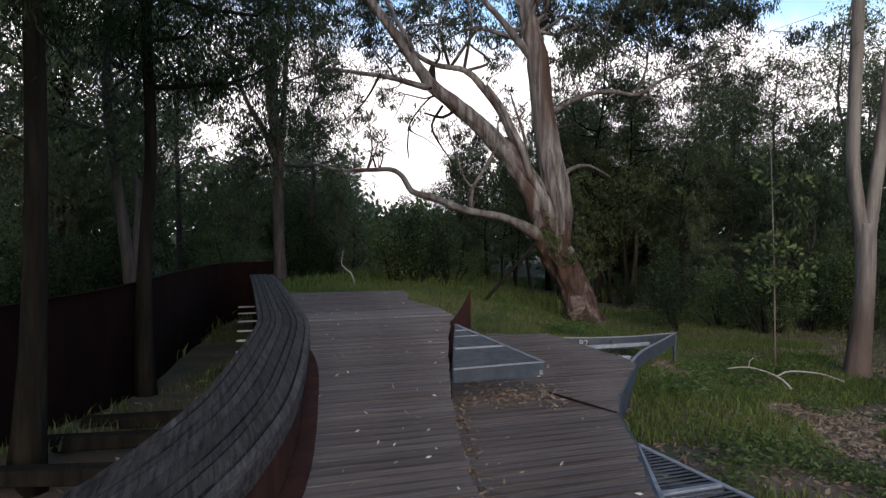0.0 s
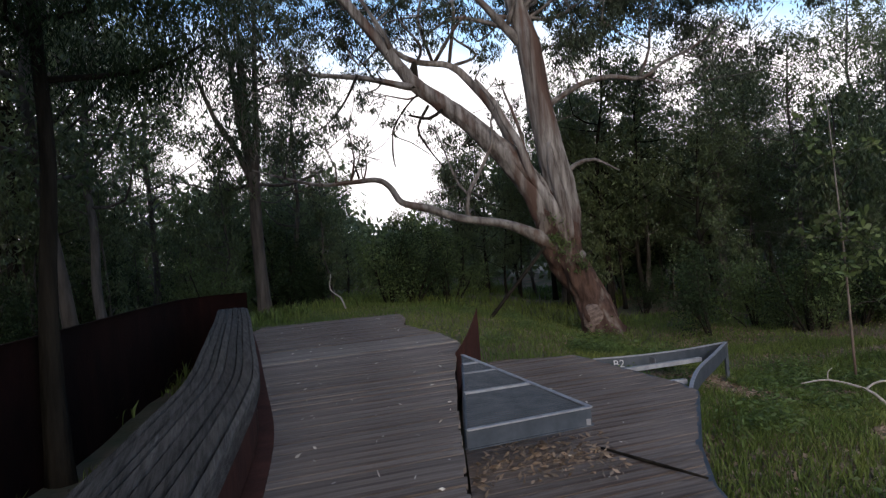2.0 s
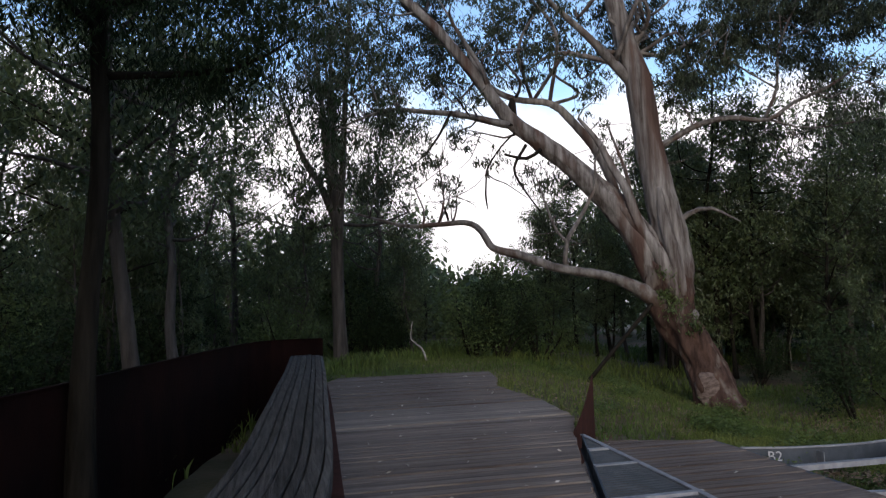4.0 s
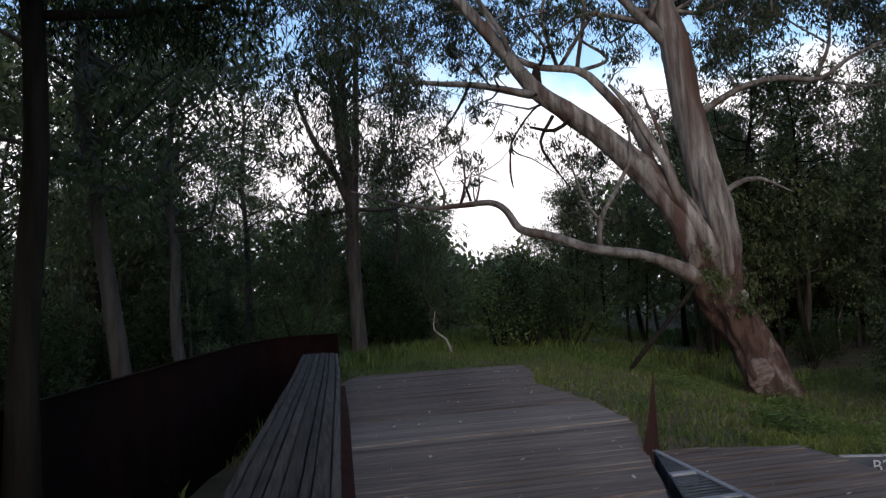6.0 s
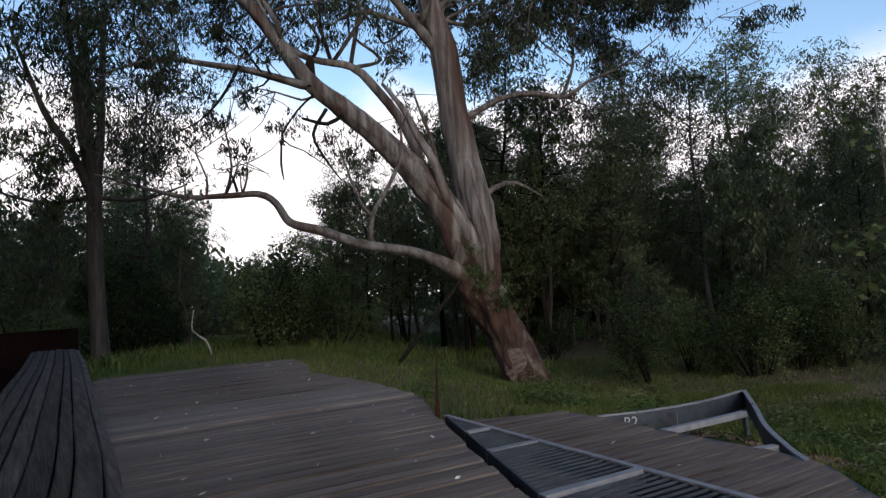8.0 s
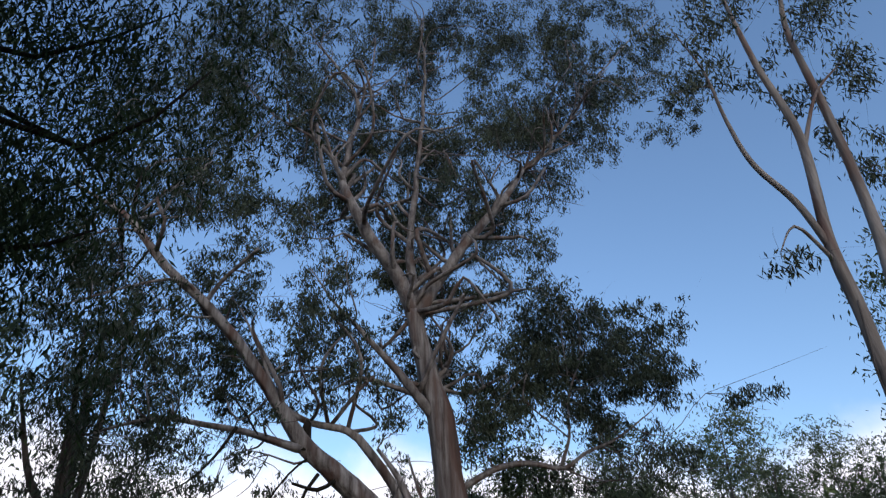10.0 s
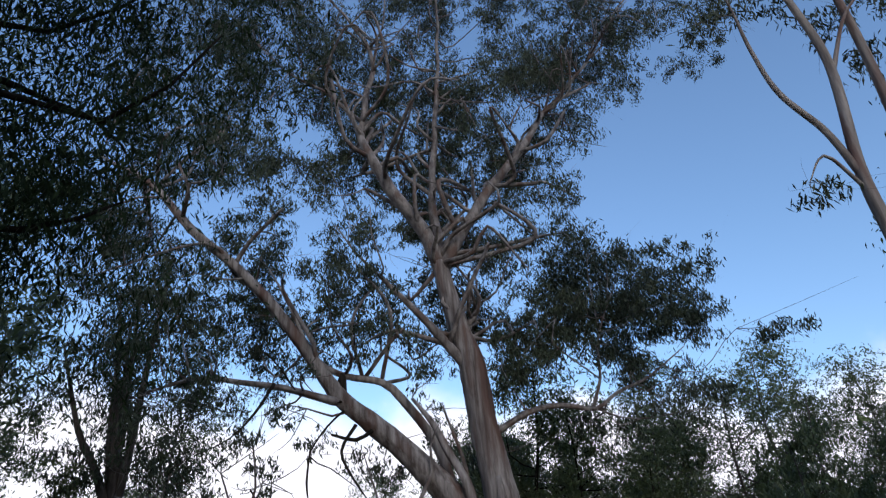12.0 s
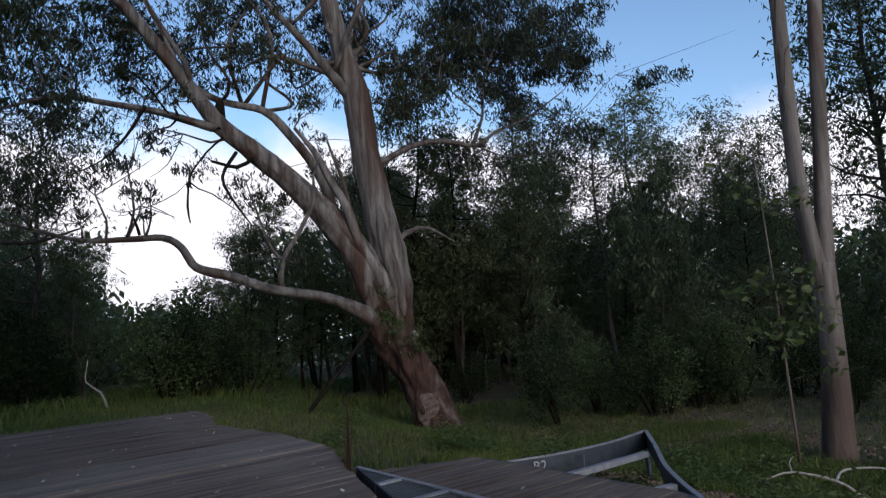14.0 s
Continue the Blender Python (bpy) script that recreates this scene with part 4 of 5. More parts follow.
def grown_tree(name, label, height, girth, seed, bark, leaf, clear=0.35, wide=0.28, count=34, per=210, size=0.24, aspect=0.3, lean=0.0, forked=False, group="", droop=0.7, clump=0.085, tight=0.2, bent=1.0):
    """A tree grown by rule: a bent trunk, rising limbs along it, leaf clumps at the limb ends."""
    rng = np.random.RandomState(seed)
    tree = tree_thing(name, label, group)
    trunk, x, y = [], 0.0, 0.0
    n = 7
    for i in range(n + 1):
        t = i / n
        trunk.append((x, y, height * 0.93 * t - 0.35 * (i == 0), girth * (1 - 0.86 * t) * (1.25 if i == 0 else 1)))
        x += bent * rng.normal() * 0.03 * height * 0.4 + lean * height / n
        y += bent * rng.normal() * 0.03 * height * 0.4
    b = Build()
    b.add(*tube(trunk, 9, 0.12, 0.5, seed, 0, 0.25))
    link(b.mesh("trunk", bark), tree, "trunk")
    b = Build()
    limbs, spots = [trunk], []
    line = np.array(trunk)
    for k in range(count):
        t = clear + (1 - clear) * ((k + rng.rand()) / count) ** 0.9
        at = np.array([np.interp(t, np.linspace(0, 1, n + 1), line[:, j]) for j in range(4)])
        a = rng.uniform(0, 2 * math.pi)
        reach = wide * height * (0.35 + 0.65 * math.sin(math.pi * min(1, (t - clear) / (1 - clear) * 0.8 + 0.16))) * rng.uniform(0.35, 1.1)
        up = reach * rng.uniform(0.15, 0.9)
        e = at[:3] + np.array([math.cos(a) * reach, math.sin(a) * reach, up])
        m = at[:3] * 0.5 + e * 0.5 + rng.normal(size=3) * 0.12 * reach + np.array([0, 0, -0.08 * reach])
        r = min(at[3] * 0.55, 0.02 + 0.03 * reach)
        l = [(*at[:3], r), (*m, r * 0.65), (*e, r * 0.2)]
        b.add(*tube(l, 5, 0, 0.6, seed + k))
        spots.append((*e, height * clump * rng.uniform(0.7, 1.25)))
        if rng.rand() < 0.55:
            spots.append((*(m + rng.normal(size=3) * 0.3), height * clump * rng.uniform(0.45, 0.9)))
    tagged(link(b.mesh("branchwork", bark), tree, "branchwork"), kind="stuff")
    pts = clumps([s[:3] for s in spots], [s[3] for s in spots], per, seed + 1, 0.85, 10, tight)
    link(leaves_mesh("crown", pts, size, leaf, seed + 2, droop, aspect), tree, "crown")
    return tree


def shrub(seed, height, leaf, label, group):
    rng = np.random.RandomState(seed)
    top = tagged(new("shrub"), label, "shrub", group)
    b, spots = Build(), []
    for k in range(9):
        a, r = rng.uniform(0, 6.28), rng.uniform(0.1, 0.55) * height
        e = np.array([math.cos(a) * r, math.sin(a) * r, height * rng.uniform(0.35, 1.0)])
        b.add(*tube([(0, 0, -0.25, 0.03), (*(e * 0.5 + rng.normal(size=3) * 0.08), 0.02), (*e, 0.006)], 5, 0, 0.3, seed + k))
        spots.append((*e, height * 0.22))
        spots.append((*(e * np.array([0.8, 0.8, 0.55])), height * 0.22))
    tagged(link(b.mesh("branchwork", dark_bark), top, "branchwork"), kind="stuff")
    link(leaves_mesh("foliage", clumps([s[:3] for s in spots], [s[3] for s in spots], 260, seed, 0.8, 11, 0.30), 0.068, leaf, seed, 0.15, 0.42), top, "foliage")
    return top


def put(ob, x, y, scale=1.0, turn=0.0, sink=0.0):
    return pose(x, y, rise(x, y) - sink, 0, 0, turn) @ Matrix.Diagonal((scale, scale, scale, 1))


def forest():
    rng = random.Random(7)
    tall = "tall bushland gum tree with a narrow grey-brown trunk and dark crown"
    dark = "dark she-oak with dense fine drooping foliage"
    young = "young slender gum sapling in the dense understorey"
    kinds = {
        "tall": [grown_tree("bush_tree", tall, 15, 0.17, 101 + i, grey_bark, mid_leaf, 0.30, 0.19, 36, 170, 0.20, group="bushland trees", droop=0.35, tight=0.16) for i in range(3)],
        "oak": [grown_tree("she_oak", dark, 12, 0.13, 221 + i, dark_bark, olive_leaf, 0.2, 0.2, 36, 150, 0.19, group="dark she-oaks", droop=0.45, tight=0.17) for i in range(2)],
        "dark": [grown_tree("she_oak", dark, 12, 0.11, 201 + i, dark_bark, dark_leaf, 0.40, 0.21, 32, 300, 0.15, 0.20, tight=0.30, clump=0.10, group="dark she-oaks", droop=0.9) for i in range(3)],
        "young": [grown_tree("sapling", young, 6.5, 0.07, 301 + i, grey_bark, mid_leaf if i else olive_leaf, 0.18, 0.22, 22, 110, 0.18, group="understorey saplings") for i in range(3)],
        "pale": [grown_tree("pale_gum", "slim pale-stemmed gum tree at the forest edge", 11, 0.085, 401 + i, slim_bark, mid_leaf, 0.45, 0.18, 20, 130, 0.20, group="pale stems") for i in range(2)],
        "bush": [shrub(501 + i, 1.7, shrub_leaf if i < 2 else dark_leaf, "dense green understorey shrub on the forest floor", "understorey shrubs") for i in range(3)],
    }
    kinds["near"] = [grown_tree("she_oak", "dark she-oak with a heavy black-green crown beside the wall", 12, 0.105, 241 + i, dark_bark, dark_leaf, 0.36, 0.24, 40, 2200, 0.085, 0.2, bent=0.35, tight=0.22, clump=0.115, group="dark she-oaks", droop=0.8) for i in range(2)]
    used = set()

    def stand(kind, x, y, s=1.0):
        src = rng.choice(kinds[kind])
        m = put(src, x, y, s, rng.uniform(0, 360))
        if src.name not in used:
            used.add(src.name)
            src.matrix_basis = m
        else:
            copy_thing(src, m)

    # the trees that stand out singly
    stand("near", -4.45, 9.72, 1.05)
    stand("tall", -7.0, 14.5, 0.85)
    stand("oak", -8.2, 8.6, 1.15)
    # next three are out of view, added to keep sky light off the left
    stand("dark", -6.4, 3.4, 1.1)
    stand("oak", -5.6, -1.2, 1.1)
    stand("oak", -3.4, -5.5, 1.1)
    stand("tall", -9.5, 20.0, 1.0)
    stand("oak", -13.5, 22.0, 1.2)
    stand("tall", -8.3, 33.0, 0.95)
    stand("dark", 14.2, 15.8, 1.1)
    stand("oak", 14.5, 12.0, 1.2)
    stand("tall", 15.5, 19.0, 0.9)
    # belts, thinned where the sky shows through
    cx, cy = -1.0, 6.0

    def belt(kind, count, d0, d1, a0, a1, s0, s1):
        for _ in range(count):
            a, d = radians(rng.uniform(a0, a1)), rng.uniform(d0, d1)
            stand(kind, cx + d * math.sin(a), cy + d * math.cos(a), rng.uniform(s0, s1))

    belt("oak", 4, 22, 42, -75, -20, 0.8, 1.0)
    belt("tall", 8, 22, 45, -75, -20, 0.9, 1.15)
    belt("young", 16, 16, 30, -75, -18, 0.7, 1.1)
    belt("young", 8, 40, 60, -20, 2, 0.6, 0.8)
    belt("tall", 8, 70, 95, -22, 4, 0.40, 0.55)
    belt("young", 14, 22, 34, 2, 60, 0.8, 1.2)
    belt("tall", 9, 26, 42, 4, 24, 0.55, 0.75)
    belt("tall", 8, 24, 40, 24, 52, 0.6, 0.85)
    belt("oak", 6, 22, 36, 22, 60, 0.45, 0.65)
    belt("tall", 6, 18, 40, 55, 110, 0.9, 1.1)
    # out-of-view oaks, added to close in the light from behind
    belt("oak", 6, 14, 30, 240, 300, 0.9, 1.2)
    belt("bush", 36, 19, 32, -70, 4, 0.8, 1.5)
    belt("bush", 14, 21, 34, 4, 60, 0.6, 1.1)
    belt("pale", 7, 27, 36, 8, 60, 0.5, 0.8)
    belt("bush", 18, 10, 18, -75, -40, 0.8, 1.4)
    belt("bush", 16, 30, 40, -80, -16, 1.7, 2.6)
    belt("bush", 20, 30, 42, 4, 78, 1.5, 2.3)
    belt("oak", 5, 28, 36, 0.5, 9, 0.48, 0.62)
    for x, y, k in ((11.4, 30.9, 0.9), (12.1, 31.3, 0.75), (8.6, 34.5, 0.6), (8.9, 34.6, 0.65), (14.6, 27.5, 0.8), (5.6, 33.0, 0.7)):
        stand("pale", x, y, k)
    belt("bush", 7, 13, 19, 40, 80, 0.4, 0.8)
    belt("tall", 7, 42, 60, -80, -24, 0.8, 1.0)
    belt("tall", 12, 44, 60, 4, 60, 0.6, 0.8)
    belt("oak", 8, 24, 33, 7, 24, 0.5, 0.66)
    belt("oak", 5, 36, 46, -17, -10, 0.6, 0.8)
    belt("oak", 7, 19, 33, -78, -15, 0.5, 0.7)
    belt("young", 8, 24, 36, -24, -11, 0.7, 1.0)
    # unseen oaks to the left, added to darken that side
    belt("oak", 8, 9, 20, -125, -80, 1.0, 1.2)
    # wood behind the old gum, taller to the right
    belt("tall", 4, 25, 31, 12.5, 20, 0.52, 0.66)
    belt("oak", 3, 25, 31, 13, 20, 0.6, 0.72)
    belt("tall", 5, 28, 36, 33, 46, 0.72, 0.9)
    belt("oak", 4, 30, 36, -3, 4, 0.42, 0.52)
    belt("oak", 5, 27, 36, -21, -12, 0.42, 0.55)
    for x, y, k in ((5.2, 29.3, 0.86), (6.5, 29.0, 0.9), (3.9, 30.4, 0.72), (0.6, 37.0, 0.62), (2.2, 36.5, 0.70), (3.8, 36.0, 0.78)):
        stand("oak", x, y, k)
    # low growth along the edge of the wood
    belt("bush", 13, 16.5, 21, 25, 48, 0.6, 1.0)
    belt("young", 6, 18, 22, 25, 46, 0.35, 0.55)
    # three dark crowns out of view, added to shade the bench and ditch
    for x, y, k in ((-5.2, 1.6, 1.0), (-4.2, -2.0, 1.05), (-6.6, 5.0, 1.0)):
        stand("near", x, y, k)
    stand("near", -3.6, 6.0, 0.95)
    for kk in kinds.values():
        for src in kk:
            if src.name not in used:
                src.matrix_basis = put(src, rng.uniform(-30, -16), rng.uniform(30, 45))


forest()


def far_woods():
    """The wood's far edge all round: one joined mass of foliage with an uneven top."""
    rng = np.random.RandomState(70)
    pts = []
    for k in range(7600):
        a = rng.uniform(-100, 100) if k % 8 else rng.uniform(100, 260)
        d = rng.uniform(44, 70)
        h = 7.5 + 3.5 * noise.noise(Vector((a * 0.09, 0, 3))) + 2.0 * noise.noise(Vector((a * 0.35, 1, 3)))
        h *= 0.62 if -10 < a < 3 else 1.05 if -100 < a < -14 else 1.0
        z = -0.8 + h * rng.rand() ** 1.1
        x, y = -1 + d * math.sin(radians(a)), 6 + d * math.cos(radians(a))
        pts.append(np.array([x, y, z]) + rng.normal(size=(17, 3)) * np.array([0.8, 0.8, 0.5]))
    me = leaves_mesh("far_woods", np.vstack(pts), 0.62, olive_leaf, 71, 0.2, 0.5)
    tagged(new("far_woods", me), "distant dark bushland closing the view", "woods", kind="stuff")


far_woods()


# ---- second forked tree behind the bench end ----
def forked_tree():
    tree = tree_thing("forked_gum_tree", "grey-brown gum tree that splits into many upright stems", "")
    x, y = -7.3, 25.8
    z = rise(x, y)
    trunk = [(x + .05, y, z - 0.3, 0.30), (x, y, z + 1.0, 0.22), (x - .05, y, z + 3.2, 0.21), (x, y, z + 5.0, 0.20)]
    v, f = tube(trunk, 14, 0.1, 0.25, 60, 0, 0.2)
    link(mesh_from("trunk", v, f, grey_bark, True), tree, "trunk")
    rng = np.random.RandomState(61)
    limbs, spots = [trunk], []
    for k in range(8):
        dx, dy = rng.uniform(-1.9, 1.3), rng.uniform(-1, 1)
        h = rng.uniform(7.5, 12.5)
        l = [(x, y, z + 4.5, 0.13), (x + dx * .3, y + dy * .3, z + 5.9, 0.11), (x + dx * .6, y + dy * .6, z + h * 0.75, 0.085), (x + dx, y + dy, z + h, 0.03)]
        limbs.append(l)
        v, f = tube(l, 8, 0.08, 0.3, 62 + k)
        link(mesh_from("stem", v, f, grey_bark, True), tree, "stem")
        for t in range(6):
            q = np.array(l[rng.randint(2, 4)][:3]) + rng.normal(size=3) * np.array([0.9, 0.9, 1.1])
            spots.append((*q, rng.uniform(0.5, 0.95)))
    for a in ((-2.6, -0.2, 1.0), (2.4, 0.2, 0.9)):
        l = [(x, y, z + 4.6, 0.07), (x + a[0] * .5, y, z + 4.5, 0.05), (x + a[0], y, z + 4.6 + a[2] * .3, 0.02)]
        limbs.append(l)
        v, f = tube(l, 6, 0, 0.3, 80)
        link(mesh_from("limb", v, f, grey_bark, True), tree, "limb")
    for k in range(10):
        spots.append((x + rng.uniform(-2.6, 2.2), y + rng.uniform(-1, 1), z + rng.uniform(3.6, 7.5), rng.uniform(0.4, 0.75)))
    b = Build()
    twigs(b, [s[:3] for s in spots], limbs, 63, 0.02)
    tagged(link(b.mesh("branchwork", grey_bark), tree, "branchwork"), kind="stuff")
    link(leaves_mesh("crown", clumps([s[:3] for s in spots], [s[3] for s in spots], 250, 64, 0.9, 11, 0.17, 0.7), 0.15, gum_leaf, 65, 0.85, 0.25), tree, "crown")


forked_tree()


# ---- ground cover ----
def blades(name, spots, tall, seed, mat, label, wide=0.035, category="grass"):
    """Tufts of grass: each blade a bent strip of two faces."""
    rng = np.random.RandomState(seed)
    n = len(spots)
    p = np.array([(x, y, rise(x, y) - 0.02) for x, y in spots])
    h = tall * rng.uniform(0.45, 1.15, n)[:, None]
    a = rng.uniform(0, 2 * math.pi, n)
    side = np.stack([np.cos(a), np.sin(a), 0 * a], 1) * wide * rng.uniform(0.5, 1, n)[:, None] * 0.5
    bend = rng.normal(size=(n, 3)) * 0.35
    bend[:, 2] = 0
    up = np.array([0, 0, 1.0])
    v = np.empty((n, 5, 3))
    v[:, 0], v[:, 1] = p - side, p + side
    mid = p + up * h * 0.55 + bend * h * 0.3
    v[:, 2], v[:, 3] = mid + side * 0.7, mid - side * 0.7
    v[:, 4] = p + up * h * 0.95 + bend * h
    i = np.arange(n) * 5
    faces = np.concatenate([np.stack([i, i + 1, i + 2], 1), np.stack([i, i + 2, i + 3], 1), np.stack([i + 3, i + 2, i + 4], 1)])
    me = bpy.data.meshes.new(name)
    me.vertices.add(n * 5)
    me.vertices.foreach_set("co", v.reshape(-1).astype(np.float32))
    me.loops.add(len(faces) * 3)
    me.loops.foreach_set("vertex_index", faces.reshape(-1).astype(np.int32))
    me.polygons.add(len(faces))
    me.polygons.foreach_set("loop_start", np.arange(0, len(faces) * 3, 3, dtype=np.int32))
    me.update(calc_edges=True)
    me.materials.append(mat)
    tagged(new(name, me), label, category, kind="stuff")


def under_deck(x, y):
    if y < 14.2 and -2.2 < x < float(np.interp(y, [p[1] for p in LOW_RIGHT], [p[0] for p in LOW_RIGHT])):
        return True
    fr = float(np.interp(y, [p[1] for p in BENCH_FRONT], [p[0] for p in BENCH_FRONT]))
    rt = float(np.interp(y, [p[1] for p in DECK_RIGHT], [p[0] for p in DECK_RIGHT]))
    return y < 18.9 and fr - 0.8 < x < rt + 0.02


def sow(count, x0, x1, y0, y1, seed, patch=0.0, freq=0.5):
    rng = random.Random(seed)
    out = []
    while len(out) < count:
        x, y = rng.uniform(x0, x1), rng.uniform(y0, y1)
        if under_deck(x, y) or noise.noise(Vector((x * freq, y * freq, seed))) < patch:
            continue
        out.append((x, y))
    return out


blades("grass", sow(42000, 1.3, 9, 8.0, 19, 1, -0.05) + sow(56000, -8, 8, 14.4, 27, 2, -0.6) + sow(16000, 8, 17, 8, 26, 14, -0.6) + sow(3500, 1.4, 7, 3, 8, 3, 0.15) + sow(1500, -5.2, -1.4, 18.6, 19.8, 12, -1) + sow(2000, -4.4, -1.7, 2, 15, 15, -0.1), 0.17, 4, grass_blade, "patchy green grass beside the boardwalk", 0.02)
blades("far_grass", sow(30000, -26, 26, 25, 45, 5, -0.15, 0.2) + sow(9000, -14, -5.2, 4, 24, 6, -0.1), 0.42, 7, grass_blade, "taller rough grass under the trees", 0.06)


def litter():
    rng = np.random.RandomState(9)
    pts = [(x, y, rise(x, y) + 0.015) for x, y in sow(9000, 2.0, 6, 8.0, 15, 17, -1) + sow(17000, 1.4, 9, 2.0, 20, 10, -0.5, 0.35) + sow(9000, -4, 17, 14.5, 26, 11, -0.3) + sow(250, -4.3, -1.8, 3, 15, 13, -1) + sow(2600, 3.7, 7.5, 19.5, 23.2, 31, -0.1, 0.6)]
    me = leaves_mesh("leaf_litter", np.array(pts), 0.085, dry_leaf, 3, -0.3, 0.4)
    tagged(new("leaf_litter", me), "brown fallen gum leaves and bark on the ground", "leaf litter", kind="stuff")
    d = []
    for k in range(520):
        a = rng.rand() ** 0.8
        d.append((-0.1 + 1.2 * rng.rand(), 9.25 - 0.85 * a + 0.2 * rng.normal(), -0.435 + 0.015 * rng.rand()))
    for k in range(260):
        y = 4.5 + 4.2 * rng.rand()
        e = float(np.interp(y, [p[1] for p in DECK_RIGHT], [p[0] for p in DECK_RIGHT]))
        d.append((e + 0.07 + abs(rng.normal()) * 0.09, y, -0.435 + 0.015 * rng.rand()))
    me = leaves_mesh("deck_litter", np.array(d), 0.065, dry_leaf, 5, -0.35, 0.35)
    tagged(new("deck_litter", me), "dry brown leaves drifted on the lower boardwalk", "leaf litter", kind="stuff")
    d = []
    for k in range(130):
        y = rng.uniform(2, 18)
        l = float(np.interp(y, [p[1] for p in BENCH_FRONT], [p[0] for p in BENCH_FRONT]))
        r = float(np.interp(y, [p[1] for p in DECK_RIGHT], [p[0] for p in DECK_RIGHT]))
        d.append((rng.uniform(l + 0.1, r - 0.05), y, 0.014))
    for k in range(40):
        d.append((rng.uniform(0.1, 1.5), rng.uniform(5, 13.8), -0.433))
    me = leaves_mesh("pale_leaf_scraps", np.array(d), 0.05, pale_leaf, 6, -0.42, 0.35)
    tagged(new("pale_leaf_scraps", me), "pale leaf scraps scattered on the boardwalk", "leaf litter", kind="stuff")


litter()


def herbs():
    """Low soft-leaved weeds in clumps beside the boards."""
    rng = random.Random(21)
    src = None
    spots = sow(80, 1.9, 8.5, 4.5, 17, 22, 0.0, 0.5) + sow(16, -6, 6, 17, 25, 23, -0.1)
    for x, y in spots:
        m = put(None, x, y, rng.uniform(0.6, 1.5), rng.uniform(0, 360))
        if src is None:
            src = tagged(new("weed"), "low soft green weed growing through the leaf litter", "weed", "weeds beside the boardwalk")
            g = np.random.RandomState(24)
            pts = np.abs(g.normal(size=(420, 3))) * np.array([0.22, 0.22, 0.16])
            pts[:, :2] *= np.where(g.rand(420, 2) < 0.5, -1, 1)
            link(leaves_mesh("foliage", pts, 0.075, herb_leaf, 25, -0.2, 0.35), src, "foliage")
            src.matrix_basis = m
        else:
            copy_thing(src, m)


herbs()


def sleepers():
    """Old dark timbers lying across the ditch behind the bench."""
    for a, b in (((-4.05, 7.55), (-3.0, 7.85)), ((-3.95, 6.55), (-2.75, 6.80)), ((-3.9, 5.55), (-2.6, 5.70))):
        z = max(rise(*a), rise(*b)) - 0.03
        bm = bmesh.new()
        bar(bm, a, b, 0.16, z, z + 0.13)
        bmesh.ops.bevel(bm, geom=list(bm.edges), offset=0.012, segments=1, affect="EDGES")
        for v in bm.verts:
            v.co += Vector((0, 0, 0.012 * noise.noise(v.co * 3)))
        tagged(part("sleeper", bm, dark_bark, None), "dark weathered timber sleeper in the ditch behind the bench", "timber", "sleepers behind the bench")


sleepers()


def dead_branch():
    top = Build()
    for i, l in enumerate(([(4.35, 10.7, -0.45, .012), (4.75, 10.75, -0.44, .02), (5.1, 10.5, -0.55, .025), (5.25, 10.3, -0.72, .03)],
                           [(5.1, 10.5, -0.55, .022), (5.4, 10.65, -0.48, .02), (5.9, 10.6, -0.52, .015), (6.2, 10.4, -0.62, .008)],
                           [(4.75, 10.75, -0.44, .012), (4.78, 10.8, -0.34, .01), (4.85, 10.8, -0.28, .005)])):
        top.add(*tube([(x + 0.05, y + 1.85, z - 0.38, r * 0.75) for x, y, z, r in l], 7, 0.15, 0.1, 20 + i, 0, 0, 0.04))
    ob = new("dead_branch", top.mesh("dead_branch", dead_wood))
    tagged(ob, "bleached dead forked branch lying in the grass", "branch")
    v, f = tube([(0.97, 8.85, -0.42, .012), (1.25, 8.45, -0.425, .015), (1.58, 7.95, -0.42, .01)], 6, 0.1, 0.15, 4)
    ob = new("fallen_stick", mesh_from("fallen_stick", v, f, dark_bark, True))
    tagged(ob, "thin dark stick fallen across the lower boardwalk", "branch")
    v, f = tube([(-4.05, 23.5, -0.1, .03), (-4.2, 23.6, 0.25, .03), (-4.5, 23.6, 0.5, .02), (-4.45, 23.6, 1.0, .012)], 6, 0.1, 0.15, 4)
    ob = new("pale_dead_stem", mesh_from("pale_dead_stem", v, f, dead_wood, True))
    tagged(ob, "pale crooked dead stem standing in the grass", "branch")


dead_branch()


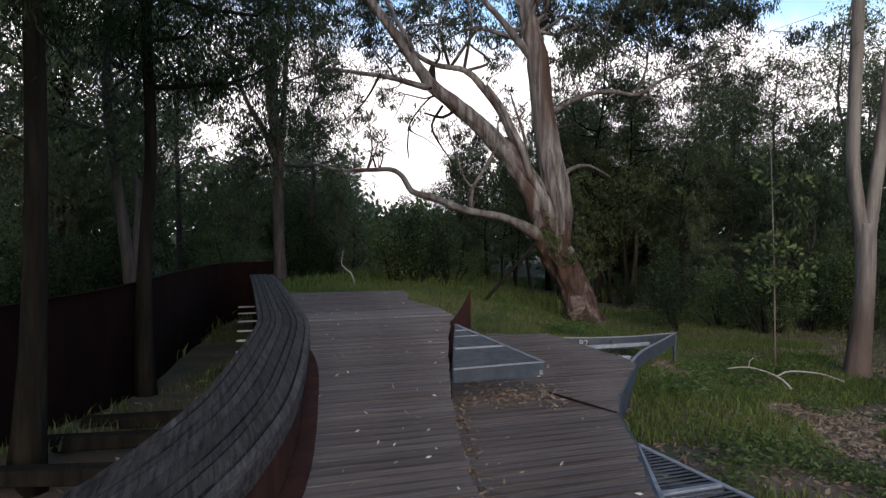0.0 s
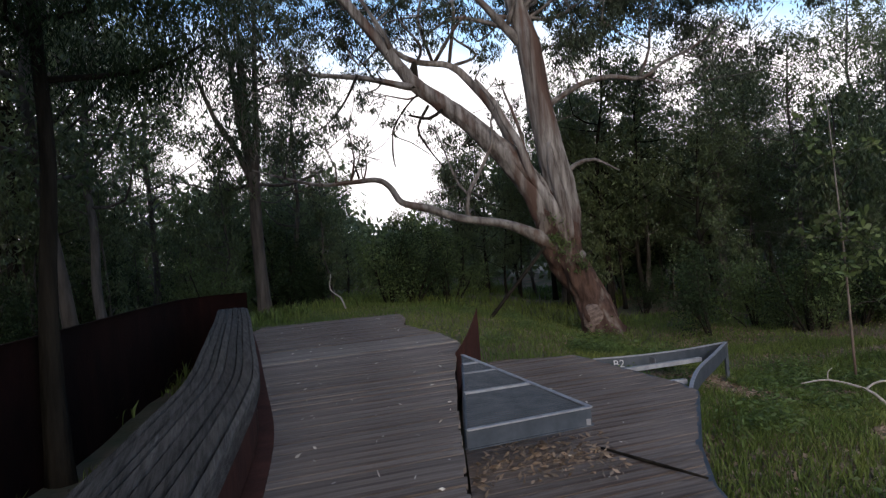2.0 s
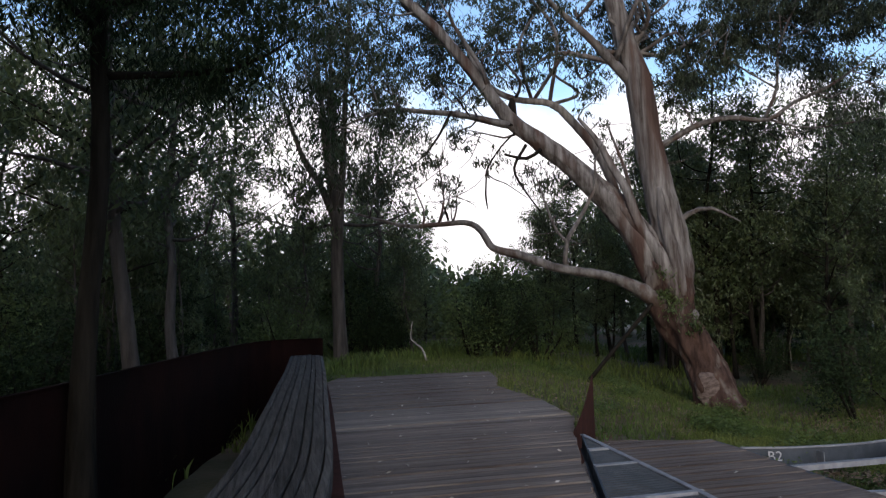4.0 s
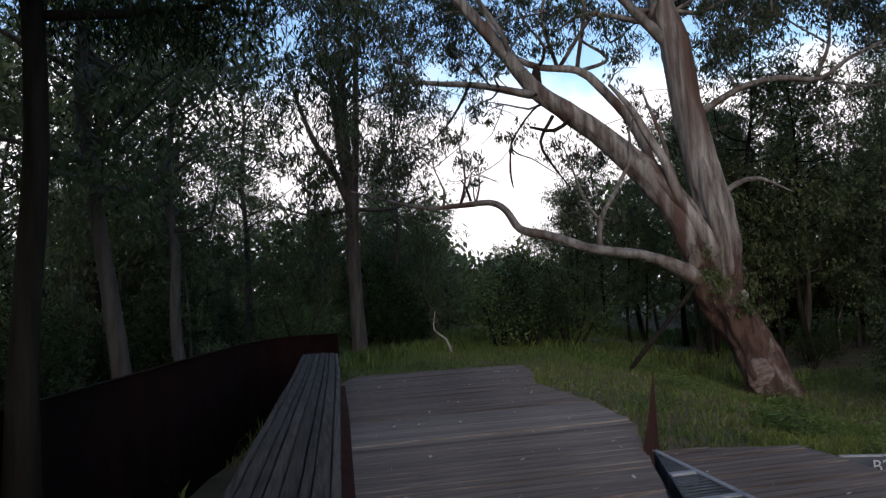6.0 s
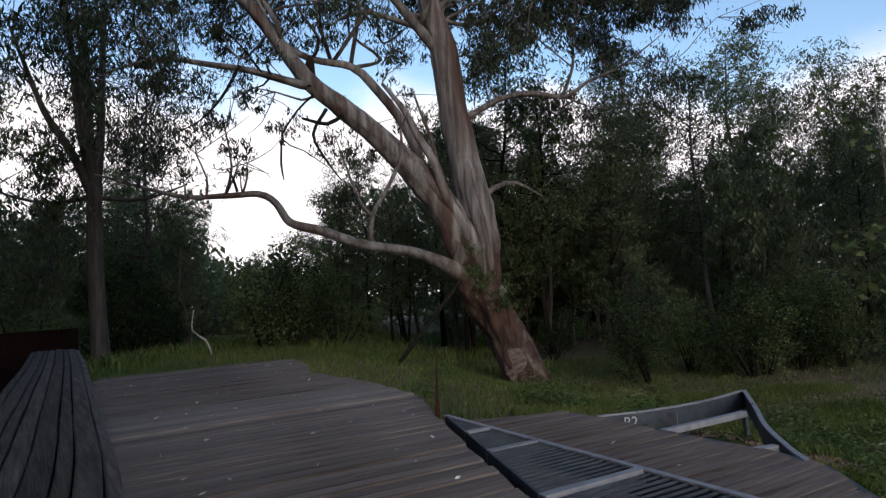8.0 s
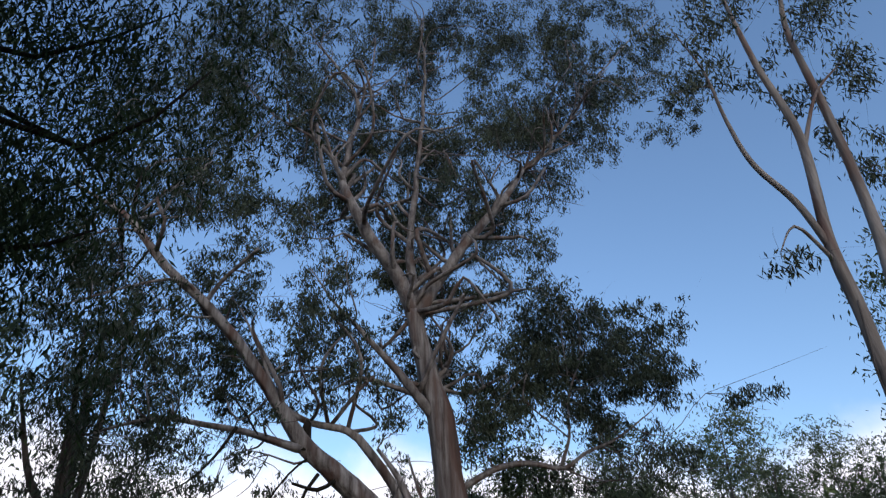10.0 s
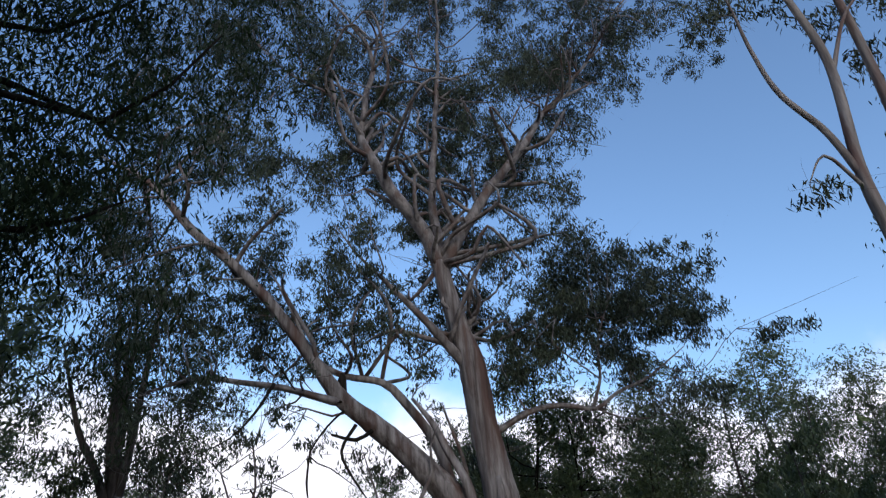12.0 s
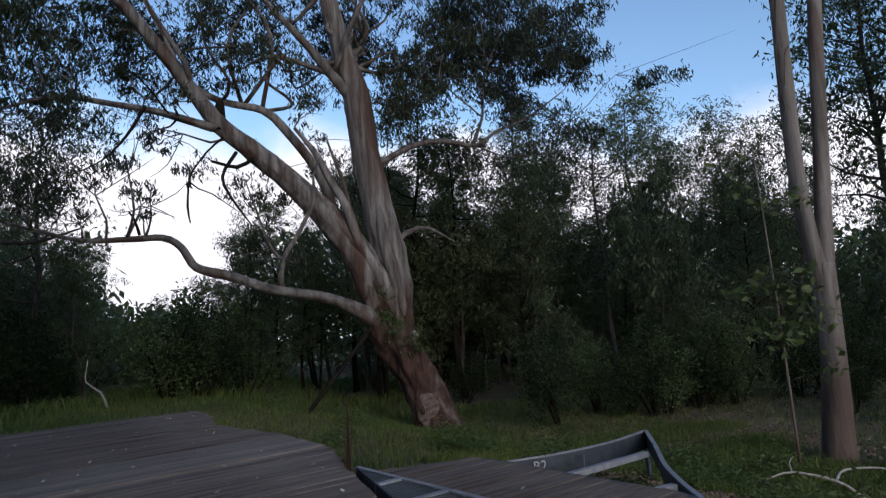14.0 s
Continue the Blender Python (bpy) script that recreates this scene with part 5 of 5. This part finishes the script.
def sapling_by_path():
    tree = tree_thing("slim_sapling", "slim pale sapling with sparse broad leaves beside the grass")
    x, y = 5.5, 13.2
    l = [(x, y, -0.9, .02), (x - .02, y, 0.6, .016), (x - .06, y, 2.0, .011), (x - .1, y, 3.2, .006)]
    v, f = tube(l, 7, 0, 0.3, 2)
    link(mesh_from("stem", v, f, pale_bark, True), tree, "stem")
    rng = np.random.RandomState(33)
    spots = [(x + rng.normal() * .3, y + rng.normal() * .3, rng.uniform(0.2, 3.2), 0.22) for _ in range(16)]
    b = Build()
    twigs(b, [s[:3] for s in spots], [l], 34, 0.008)
    tagged(link(b.mesh("branchwork", grey_bark), tree, "branchwork"), kind="stuff")
    link(leaves_mesh("crown", clumps([s[:3] for s in spots], [s[3] for s in spots], 26, 35, 0.7, 4, 0.35), 0.13, shrub_leaf, 36, 0.1, 0.5), tree, "crown")


sapling_by_path()


# ---- boards ----
def decks():
    upper = new("boardwalk")
    tagged(upper, "raised weathered grey timber boardwalk with worn planks", "boardwalk", kind="structure")
    left = shift(BENCH_FRONT, 0.10)
    poly = DECK_RIGHT + [(-4.9, 18.0), left[-1]] + left[::-1][1:]
    planks(upper, poly, 0.0, 0.15, 0.010, 3)
    bm = bmesh.new()
    fascia(bm, shift(DECK_RIGHT, 0.03), 0.05, -0.62, -0.042)
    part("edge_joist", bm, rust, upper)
    bm = bmesh.new()
    prism(bm, [(-0.2, -2.4), *[tuple(p) for p in shift(DECK_RIGHT, 0.12)][1:-1], (-4.7, 17.8), *[tuple(p) for p in shift(BENCH_FRONT, 0.05)][::-1]], -0.5, -0.05)
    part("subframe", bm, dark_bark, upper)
    lower = new("lower_boardwalk")
    tagged(lower, "lower weathered timber boardwalk beside the raised one", "boardwalk", kind="structure")
    poly = LOW_RIGHT + [(0.36, 13.97), (-0.3, 13.7)] + [(x + 0.045, y) for x, y in DECK_RIGHT[::-1] if y < 13.1]
    planks(lower, poly, -0.45, 0.15, 0.010, 4)
    bm = bmesh.new()
    fascia(bm, shift(LOW_RIGHT, 0.0), 0.05, -0.80, -0.455)
    part("edge_beam", bm, steel_dark, lower)


decks()
